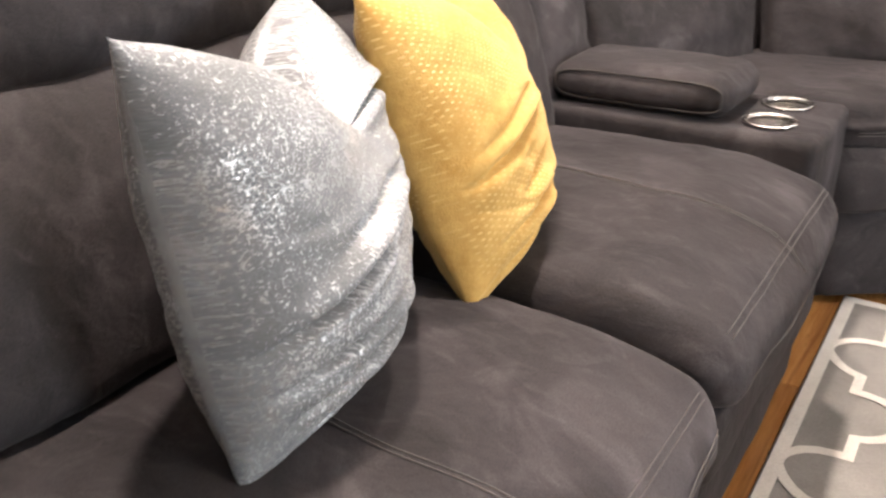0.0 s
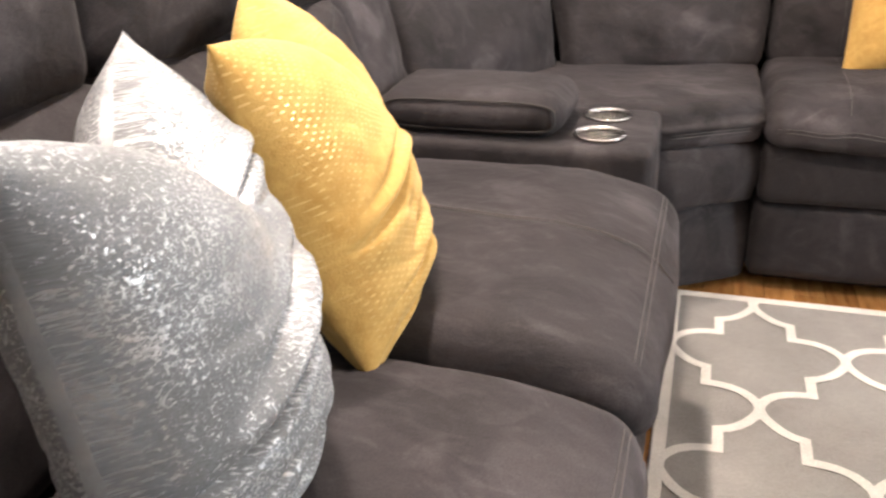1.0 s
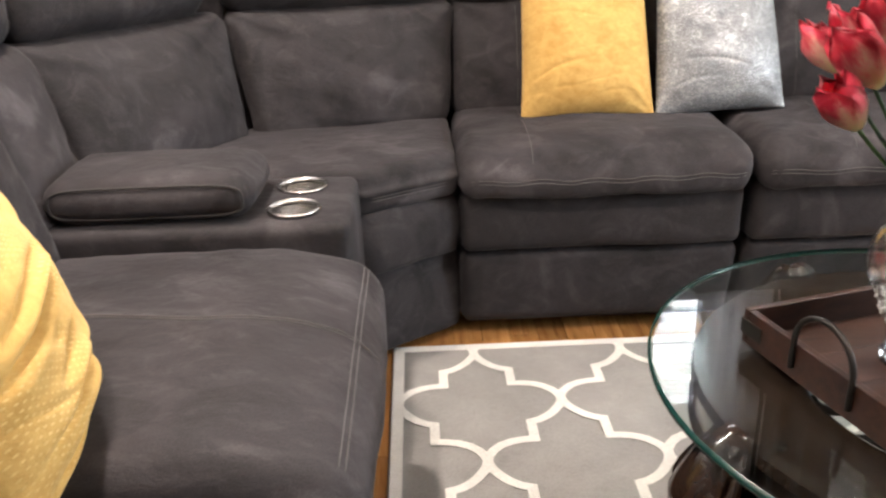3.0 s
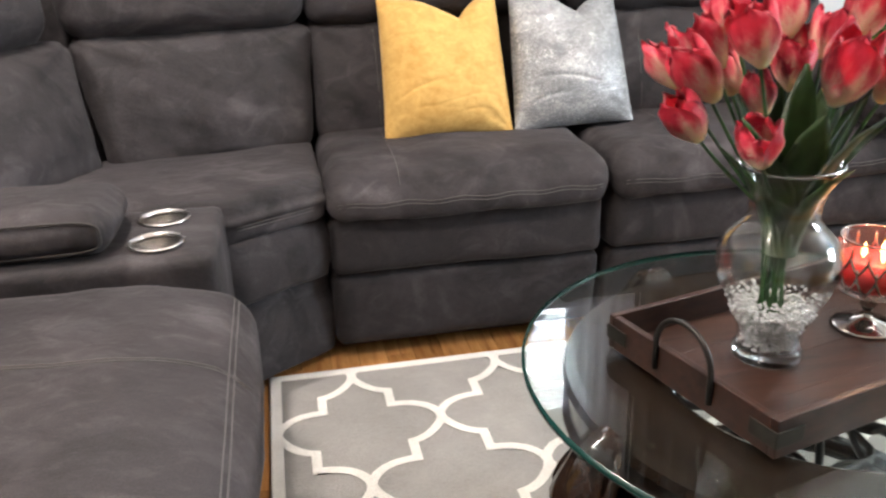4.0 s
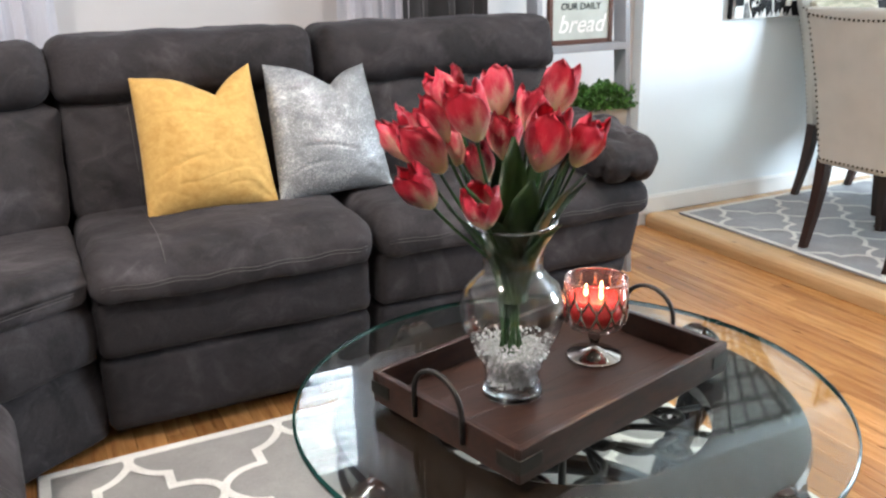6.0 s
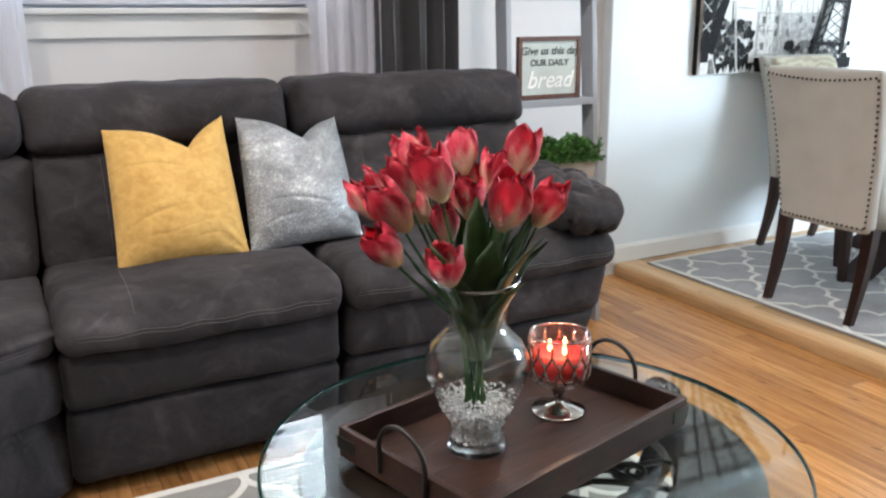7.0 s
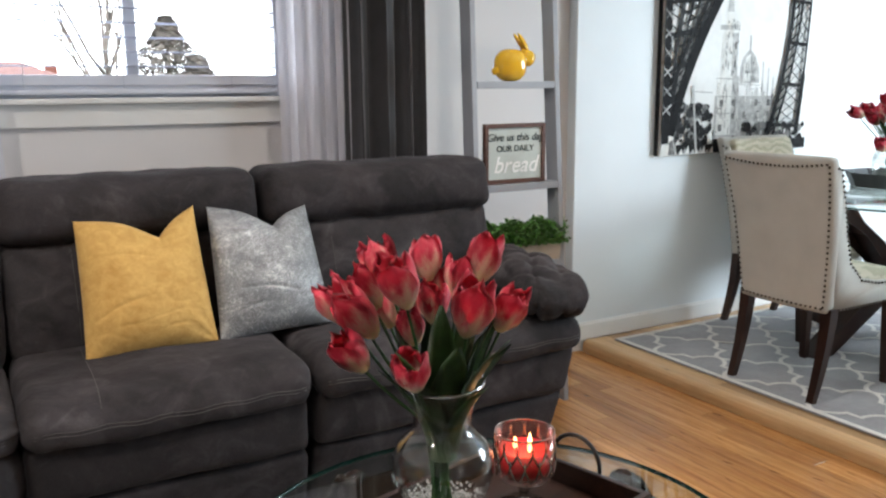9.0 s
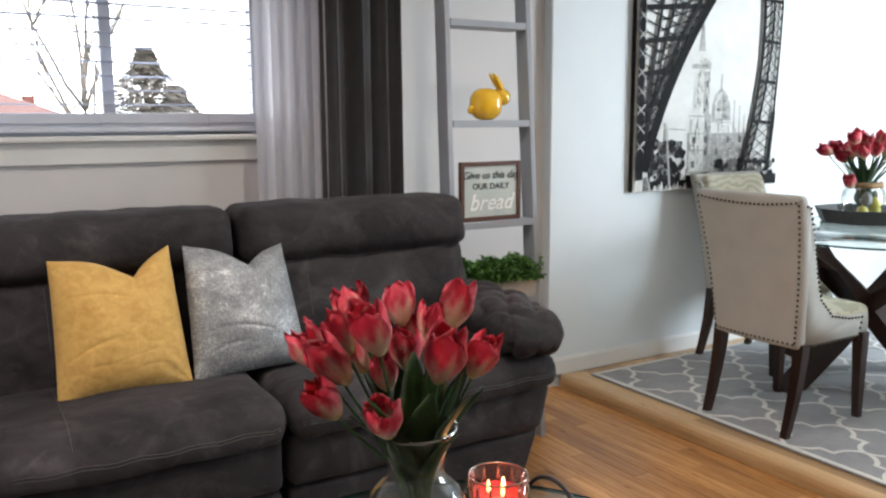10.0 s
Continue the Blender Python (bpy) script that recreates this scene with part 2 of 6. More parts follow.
GLASS, TABLE_GLASS = clear_glass("clear_glass", (0.97, 0.98, 0.975), 1.55, rim=3.0), clear_glass("table_glass", (0.93, 0.975, 0.955), 1.58)
GLASS_EDGE = plain("green_glass_edge", (0.008, 0.05, 0.042), 0.22, 0, 0.3, 20, Specular_IOR_Level=0.35)
BEAD = plain("glass_bead", (0.86, 0.89, 0.88), 0.05, 0, 0.3, 90, Coat_Weight=1.0, Transmission_Weight=0.35)
# red haze and warm tint put the candle's glow into clear glass
CANDLE_GLASS = clear_glass("glow_tinted_candle_glass", (1.0, 0.94, 0.92), 1.6, 0.05, (0.95, 0.25, 0.15), 3.0)
SOLID_GLASS = plain("thick_clear_glass", (0.96, 0.98, 0.97), 0.02, 0, 0.02, 9, 200, 0.0, Transmission_Weight=1.0, IOR=1.5)
PETAL = petal_cloth()
STEM = plain("tulip_stem", (0.03, 0.095, 0.022), 0.5, 0, 0.25, 30)
LEAF = plain("tulip_leaf", (0.05, 0.105, 0.028), 0.42, 0, 0.4, 25)
BUSH = plain("boxwood_leaf", (0.12, 0.25, 0.06), 0.5, 0, 0.6, 60)
POT = plain("whitewashed_pot", (0.5, 0.47, 0.42), 0.8, 0, 0.2)
GREY_PAINT = plain("grey_ladder_paint", (0.33, 0.35, 0.38), 0.5, 0, 0.06)
SHEER = sheer_cloth()
DRAPE = plain("charcoal_drape", (0.042, 0.042, 0.046), 0.75, 0, 0.12, 20, 300, 0.3, Sheen_Weight=0.3)
CERAMIC = plain("yellow_glazed_ceramic", (0.80, 0.47, 0.02), 0.12, 0, 0.05, Coat_Weight=0.6)
CREAM = plain("cream_chair_linen", (0.475, 0.47, 0.435), 0.9, 0, 0.06, 8, 320, 0.35)
CHALK = plain("chalk_board", (0.50, 0.55, 0.52), 0.7, 0, 0.1)
INK = plain("dark_lettering", (0.03, 0.045, 0.045), 0.6)
CHALK_WHITE = plain("white_lettering", (0.85, 0.86, 0.84), 0.6)
FRAME_WOOD = wood("brown_frame_wood", (0.06, 0.025, 0.016), (0.13, 0.055, 0.035), 0, 0.5)
WAX = plain("red_candle_wax", (0.48, 0.012, 0.022), 0.4, 0, 0.1)
FLAME = glow("candle_flame", (1.0, 0.60, 0.25), 6.0)
CAN_GLOW = glow("downlight_lens", (1.0, 0.86, 0.7), 9.0)

# ---- building blocks ----
WORLD_OF = {}


def link_mesh(name, bm, mat, smooth=True):
    me = bpy.data.meshes.new(name)
    bm.to_mesh(me)
    bm.free()
    if smooth:
        me.polygons.foreach_set("use_smooth", [True] * len(me.polygons))
    for m in mat if isinstance(mat, (list, tuple)) else [mat]:
        me.materials.append(m)
    return new(name, me)


def thing(name, at, label, category, group="", kind=""):
    """An Empty at the base of a thing."""
    ob = new(name)
    ob.empty_display_size = 0.05
    ob.matrix_basis = Matrix.Translation(at)
    WORLD_OF[ob.name] = Matrix.Translation(at)
    return tagged(ob, label, category, group, kind)


def part(name, bm, mat, parent, label="", smooth=True):
    """One mesh, in the world's metres, under a thing or a part."""
    ob = link_mesh(name, bm, mat, smooth)
    ob.parent = parent
    ob.matrix_parent_inverse = WORLD_OF.get(parent.name, Matrix()).inverted()
    return tagged(ob, label)


def solid(name, bm, mat, label, category, group="", kind="", smooth=True):
    """A thing that is one mesh."""
    return tagged(link_mesh(name, bm, mat, smooth), label, category, group, kind)


def box(x0, x1, y0, y1, z0, z1, bevel=0.0, seg=2, bm=None):
    out = bm or bmesh.new()
    r = bmesh.ops.create_cube(out, size=1.0)
    for v in r["verts"]:
        v.co = Vector((x0 + (v.co.x + 0.5) * (x1 - x0), y0 + (v.co.y + 0.5) * (y1 - y0), z0 + (v.co.z + 0.5) * (z1 - z0)))
    if bevel:
        es = list({e for v in r["verts"] for e in v.link_edges})
        bmesh.ops.bevel(out, geom=es, offset=bevel, segments=seg, profile=0.5, affect="EDGES")
    return out


def turned(profile, n=32, bm=None, at=(0, 0, 0), close=False):
    """A body of revolution about z through (radius, height) pairs."""
    out = bm or bmesh.new()
    rings = []
    for r, z in profile:
        if r < 1e-5:
            rings.append([out.verts.new((at[0], at[1], at[2] + z))])
        else:
            rings.append([out.verts.new((at[0] + r * math.cos(2 * math.pi * k / n), at[1] + r * math.sin(2 * math.pi * k / n), at[2] + z)) for k in range(n)])
    pairs = list(zip(rings, rings[1:])) + ([(rings[-1], rings[0])] if close else [])
    for a, b in pairs:
        for k in range(n):
            q = (k + 1) % n
            if len(a) == 1 and len(b) == 1:
                continue
            if len(a) == 1:
                out.faces.new((a[0], b[q], b[k]))
            elif len(b) == 1:
                out.faces.new((a[k], a[q], b[0]))
            else:
                out.faces.new((a[k], a[q], b[q], b[k]))
    return out


def tube(points, radius, n=8, bm=None, cap=True, flat=1.0):
    """A round bar along a line of points; radius is a number or one for each point."""
    out = bm or bmesh.new()
    pts = [Vector(p) for p in points]
    rs = radius if isinstance(radius, (list, tuple)) else [radius] * len(pts)
    rings, side = [], None
    for i, p in enumerate(pts):
        d = (pts[min(i + 1, len(pts) - 1)] - pts[max(i - 1, 0)]).normalized()
        if side is None:
            side = d.orthogonal().normalized()
        side = (side - d * side.dot(d)).normalized()
        up = d.cross(side)
        rings.append([out.verts.new(p + (side * math.cos(a) + up * math.sin(a) * flat) * rs[i]) for a in (2 * math.pi * k / n for k in range(n))])
    for a, b in zip(rings, rings[1:]):
        for k in range(n):
            out.faces.new((a[k], a[(k + 1) % n], b[(k + 1) % n], b[k]))
    if cap:
        out.faces.new(rings[0][::-1])
        out.faces.new(rings[-1])
    return out


def puff(center, half, r, n=14, crown=(0, 0, 0), wrinkle=0.004, scale=9.0, seed=0.0, shape=None):
    """A stuffed, rounded block: crown swells each pair of faces, wrinkle creases it, shape bends it."""
    out = bmesh.new()
    hx, hy, hz = half
    grid = {}
    sx, sy, sz = (max(4, round(n * h / max(half))) for h in half)

    def spot(i, j, k):
        key = (i, j, k)
        if key in grid:
            return grid[key]
        u, v, w = 2 * i / sx - 1, 2 * j / sy - 1, 2 * k / sz - 1
        u, v, w = (math.sin(a * math.pi / 2) * 0.45 + a * 0.55 for a in (u, v, w))
        p = Vector((u * hx, v * hy, w * hz))
        q = Vector((max(-hx + r, min(hx - r, p.x)), max(-hy + r, min(hy - r, p.y)), max(-hz + r, min(hz - r, p.z))))
        d = p - q
        if d.length > 1e-9:
            m = max(abs(d.x), abs(d.y), abs(d.z))
            p = q + d.normalized() * m
        p.x += crown[0] * u * (1 - v * v) * (1 - w * w)
        p.y += crown[1] * v * (1 - u * u) * (1 - w * w)
        p.z += crown[2] * w * (1 - u * u) * (1 - v * v)
        if shape:
            p = shape(p)
        p = p + Vector(center)
        if wrinkle:
            s = Vector((seed, seed * 1.7, -seed))
            p += noise.noise_vector(p * scale + s) * wrinkle + noise.noise_vector(p * scale * 3.1 + s) * wrinkle * 0.35
        grid[key] = out.verts.new(p)
        return grid[key]

    for a in range(sx):
        for b in range(sy):
            out.faces.new((spot(a, b, 0), spot(a, b + 1, 0), spot(a + 1, b + 1, 0), spot(a + 1, b, 0)))
            out.faces.new((spot(a, b, sz), spot(a + 1, b, sz), spot(a + 1, b + 1, sz), spot(a, b + 1, sz)))
    for a in range(sx):
        for c in range(sz):
            out.faces.new((spot(a, 0, c), spot(a + 1, 0, c), spot(a + 1, 0, c + 1), spot(a, 0, c + 1)))
            out.faces.new((spot(a, sy, c), spot(a, sy, c + 1), spot(a + 1, sy, c + 1), spot(a + 1, sy, c)))
    for b in range(sy):
        for c in range(sz):
            out.faces.new((spot(0, b, c), spot(0, b, c + 1), spot(0, b + 1, c + 1), spot(0, b + 1, c)))
            out.faces.new((spot(sx, b, c), spot(sx, b + 1, c), spot(sx, b + 1, c + 1), spot(sx, b, c + 1)))
    return out


def moved(bm, m):
    bmesh.ops.transform(bm, matrix=m, verts=bm.verts)
    return bm


def merged(*bms):
    out = bms[0]
    for b in bms[1:]:
        me = bpy.data.meshes.new("tmp")
        b.to_mesh(me)
        b.free()
        out.from_mesh(me)
        bpy.data.meshes.remove(me)
    return out


def arc(c, r, a0, a1, n, ax=(1, 0, 0), ay=(0, 0, 1)):
    c, ax, ay = Vector(c), Vector(ax), Vector(ay)
    return [c + ax * r * math.cos(radians(a0 + (a1 - a0) * k / n)) + ay * r * math.sin(radians(a0 + (a1 - a0) * k / n)) for k in range(n + 1)]


# ---- setting ----
STEP_X, STEP_Z = 2.965, 0.06
WALL_Y, DINE_Y, CORNER_X = 3.30, 3.24, 2.885
BACK_Y, LEFT_X, RIGHT_X, CEIL_Z = -4.6, -1.05, 6.2, 2.5


def structure(name, bm, mat, label, category):
    return solid(name, bm, mat, label, category, kind="structure", smooth=False)


floor = structure("floor", box(LEFT_X, STEP_X + 0.02, BACK_Y, WALL_Y, -0.12, -0.022), OAK, "honey oak plank floor of the living room", "floor")
dining_floor = structure("dining_floor", box(STEP_X + 0.05, RIGHT_X, BACK_Y, DINE_Y, -0.12, STEP_Z - 0.022), PALE_OAK, "pale oak plank floor of the raised dining area", "floor")
ceiling = structure("ceiling", box(LEFT_X - 0.1, RIGHT_X + 0.1, BACK_Y - 0.1, WALL_Y + 0.12, CEIL_Z, CEIL_Z + 0.1), CEIL, "flat white painted ceiling", "ceiling")
structure("wall_west", box(LEFT_X - 0.12, LEFT_X, BACK_Y, WALL_Y + 0.12, -0.12, CEIL_Z), WALL_WARM, "cream painted wall behind the sofa", "wall")

# the window wall, cut round its opening
WX0, WX1, WZ0, WZ1 = 0.235, 1.435, 1.332, 2.03
structure("wall_north", merged(box(LEFT_X, WX0, WALL_Y, WALL_Y + 0.12, -0.12, CEIL_Z), box(WX1, CORNER_X, WALL_Y, WALL_Y + 0.12, -0.12, CEIL_Z),
          box(WX0, WX1, WALL_Y, WALL_Y + 0.12, -0.12, WZ0), box(WX0, WX1, WALL_Y, WALL_Y + 0.12, WZ1, CEIL_Z)), WALL_WARM, "cream painted wall with the window", "wall")
structure("wall_dining", box(CORNER_X, RIGHT_X, DINE_Y, WALL_Y + 0.12, -0.12, CEIL_Z, 0.008, 3), WALL, "cool white painted dining wall", "wall")
# the dining room's end wall with its window opening, and the rear wall
structure("wall_east", merged(box(RIGHT_X, RIGHT_X + 0.12, BACK_Y, 0.1, -0.12, CEIL_Z), box(RIGHT_X, RIGHT_X + 0.12, 1.7, DINE_Y, -0.12, CEIL_Z),
          box(RIGHT_X, RIGHT_X + 0.12, 0.1, 1.7, -0.12, 0.8), box(RIGHT_X, RIGHT_X + 0.12, 0.1, 1.7, 2.2, CEIL_Z)), WALL, "cool white end wall of the dining area", "wall")
structure("wall_south", box(LEFT_X, RIGHT_X, BACK_Y - 0.12, BACK_Y, -0.12, CEIL_Z), WALL_WARM, "cream painted wall across the room", "wall")


def skirting(name, x0, x1, y, z0):
    bm = merged(box(x0, x1, y - 0.014, y, z0, z0 + 0.082, 0.003), box(x0, x1, y - 0.009, y, z0 + 0.082, z0 + 0.092, 0.002))
    return structure(name, bm, TRIM, "white painted baseboard along the wall", "baseboard")


skirting("baseboard", CORNER_X, RIGHT_X, DINE_Y - 0.001, STEP_Z)
skirting("baseboard", LEFT_X, CORNER_X - 0.002, WALL_Y - 0.001, 0.0)
nose = bmesh.new()
prof = [(0, 0.0), (0.0, 0.03), (0.004, 0.048), (0.014, 0.058), (0.028, 0.062), (0.075, 0.062), (0.075, 0.0)]
ring0 = [nose.verts.new((STEP_X - 0.012 + a, BACK_Y, b)) for a, b in prof]
ring1 = [nose.verts.new((STEP_X - 0.012 + a, DINE_Y - 0.016, b)) for a, b in prof]
for k in range(len(prof)):
    q = (k + 1) % len(prof)
    nose.faces.new((ring0[k], ring1[k], ring1[q], ring0[q]))
nose.faces.new(ring0)
nose.faces.new(ring1[::-1])
bmesh.ops.recalc_face_normals(nose, faces=nose.faces)
structure("trim", nose, PALE_OAK, "rounded oak nosing along the step", "step edge")


def window_unit():
    w = thing("window_1", (0.82, WALL_Y, WZ0), "white vinyl sliding window with lowered blinds", "window", kind="structure")
    y0, y1 = WALL_Y + 0.03, WALL_Y + 0.09
    bm = merged(box(WX0, WX0 + 0.045, y0, y1, WZ0, WZ1, 0.004), box(WX1 - 0.045, WX1, y0, y1, WZ0, WZ1, 0.004),
                box(WX0 + 0.045, WX1 - 0.045, y0, y1, WZ0, WZ0 + 0.055, 0.004), box(WX0 + 0.045, WX1 - 0.045, y0, y1, WZ1 - 0.05, WZ1, 0.004))
    part("window_frame", bm, VINYL, w, smooth=False)
    part("mullion", box(0.808, 0.853, y0 + 0.004, y1 - 0.004, WZ0 + 0.05, WZ1 - 0.045, 0.004), VINYL, w, smooth=False)
    part("sash_rail", box(WX0 + 0.04, WX1 - 0.04, y0 - 0.012, y0 + 0.01, WZ0 + 0.045, WZ0 + 0.085, 0.004), VINYL, w, smooth=False)
    for a, b in ((WX0 + 0.045, 0.808), (0.853, WX1 - 0.045)):
        p = part("pane", box(a, b, y0 + 0.028, y0 + 0.034, WZ0 + 0.055, WZ1 - 0.05), GLASS, w, smooth=False)
        p.visible_shadow = False
    part("window_sill", box(WX0 - 0.06, WX1 + 0.06, WALL_Y - 0.055, WALL_Y + 0.03, WZ0 - 0.022, WZ0, 0.006), TRIM, w, smooth=False)
    part("apron", box(WX0 - 0.03, WX1 + 0.03, WALL_Y - 0.022, WALL_Y - 0.001, WZ0 - 0.105, WZ0 - 0.022, 0.004), TRIM, w, smooth=False)
    return w


window_unit()


def blind():
    b = thing("window_blind", (0.82, WALL_Y, WZ0 + 0.03), "white horizontal slat blind, lowered with slats open", "blind")
    slat = bmesh.new()
    rows = []
    for k in range(5):
        a = -1 + k / 2
        rows.append([slat.verts.new((x, a * 0.024, 0.003 * (1 - a * a))) for x in (WX0 + 0.05, WX1 - 0.05)])
    for p, q in zip(rows, rows[1:]):
        slat.faces.new((p[0], p[1], q[1], q[0]))
    bmesh.ops.solidify(slat, geom=slat.faces[:], thickness=0.0012)
    me = bpy.data.meshes.new("slat")
    slat.to_mesh(me)
    slat.free()
    me.materials.append(SLAT)
    z, k = WZ0 + 0.115, 0
    while z < WZ1 - 0.06:
        s = new("slat", me)
        s.matrix_basis = pose(0, WALL_Y + 0.006, z, -4 + 1.5 * math.sin(k * 1.7))
        s.parent = b
        s.matrix_parent_inverse = WORLD_OF[b.name].inverted()
        z += 0.053
        k += 1
    part("bottom_rail", box(WX0 + 0.05, WX1 - 0.05, WALL_Y - 0.002, WALL_Y + 0.024, WZ0 + 0.012, WZ0 + 0.03, 0.005), VINYL, b)
    part("head_rail", box(WX0 + 0.048, WX1 - 0.048, WALL_Y - 0.01, WALL_Y + 0.026, WZ1 - 0.05, WZ1 - 0.006, 0.004), VINYL, b)
    for x in (0.45, 0.79, 1.2):
        part("cord", tube([(x, WALL_Y + 0.006, WZ0 + 0.03), (x, WALL_Y + 0.006, WZ1 - 0.04)], 0.0012, 5), VINYL, b)
    return b


blind()


def curtain(name, x0, x1, y, z0, z1, folds, depth, mat, label, seed, lean=0.0):
    """A hanging cloth in soft, uneven folds."""
    bm = bmesh.new()
    nx, nz = folds * 12, 24
    rnd = random.Random(seed)
    ph = [rnd.uniform(0, 6.28) for _ in range(4)]
    grid = []
    for j in range(nz + 1):
        t = j / nz
        row = []
        for i in range(nx + 1):
            s = i / nx
            a = 2 * math.pi * (folds * s + 0.25 * math.sin(5 * s + ph[0]))
            d = depth * (math.sin(a) + 0.35 * math.sin(2.3 * a + ph[1] + 1.2 * t)) * (1.0 - 0.25 * t)
            row.append(bm.verts.new((x0 + (x1 - x0) * s + 0.008 * math.sin(a * 2 + ph[2]) + lean * (1 - t), y + d, z0 + (z1 - z0) * t)))
        grid.append(row)
    for a, b in zip(grid, grid[1:]):
        for i in range(nx):
            bm.faces.new((a[i], a[i + 1], b[i + 1], b[i]))
    bmesh.ops.recalc_face_normals(bm, faces=bm.faces)
    return solid(name, bm, mat, label, "curtain", "curtains at the window")


curtain("sheer_curtain", 1.362, 1.66, 3.17, 0.02, 2.44, 5, 0.022, SHEER, "white sheer curtain hanging in soft folds", 3)
curtain("sheer_curtain", 0.0, 0.355, 3.17, 0.02, 2.44, 5, 0.022, SHEER, "white sheer curtain hanging beside the window", 5)
curtain("drape", 1.625, 1.985, 3.13, 0.02, 2.44, 4, 0.045, DRAPE, "charcoal grey drape hanging in deep folds", 8)
rod = thing("curtain_rod", (0.9, 3.15, 2.45), "dark metal curtain rod above the window", "curtain rod")
part("rod", tube([(-0.25, 3.15, 2.46), (2.02, 3.15, 2.46)], 0.011, 10), IRON, rod)
for x in (-0.27, 2.04):
    part("finial", turned([(0, -0.03), (0.02, -0.015), (0.024, 0), (0.02, 0.018), (0, 0.03)], 14, at=(x, 3.15, 2.46)), IRON, rod)
for x in (-0.15, 1.98):
    part("bracket", box(x - 0.01, x + 0.01, 3.15, WALL_Y - 0.001, 2.44, 2.455), IRON, rod)

for cx, cy, watts in CANS:
    can = thing("downlight", (cx, cy, CEIL_Z), "round white recessed ceiling downlight, switched on", "ceiling light", "ceiling downlights")
    part("trim_ring", turned([(0.07, 0), (0.092, 0), (0.092, -0.006), (0.078, -0.010), (0.07, -0.004)], 28, at=(cx, cy, CEIL_Z - 0.001), close=True), TRIM, can)
    part("lens", turned([(0.0, -0.004), (0.069, -0.004)], 28, at=(cx, cy, CEIL_Z)), CAN_GLOW, can)

# ---- sectional sofa ----
from mathutils.bvhtree import BVHTree


def stitch(parent, points, toward, r=0.0012):
    """A sewn thread laid on the cloth where the points, moved along toward, meet it."""
    me, d = parent.data, Vector(toward).normalized()
    tree = BVHTree.FromPolygons([v.co for v in me.vertices], [p.vertices[:] for p in me.polygons])
    laid = []
    for p in points:
        hit, normal, _, _ = tree.ray_cast(Vector(p) - d * 0.25, d)
        if hit:
            laid.append(hit + normal * 0.0009)
    return part("stitching", tube(laid, r, 5), THREAD, parent)


def gathered(a, b, front, seed, deep=0.0075):
    """The push of pleats that run from a back cushion's upper corners and edges into its face."""
    if not front:
        return 0.0
    corner = max(0.0, abs(a) + b - 0.75)
    turn = math.atan2(1.05 - b, 1.05 - abs(a))
    return deep * min(1.0, 1.6 * corner) * math.sin(9 * turn + seed + (2 if a > 0 else 0)) * max(0.0, 1.06 - abs(a)) ** 0.3


def drawn_in(p, hx, z, end):
    """The outer end of the sofa slopes inward towards the floor."""
    if end and p.x > 0:
        p.x -= 0.26 * max(0.0, 0.47 - z - p.z) * (p.x / hx) ** 3
    return p


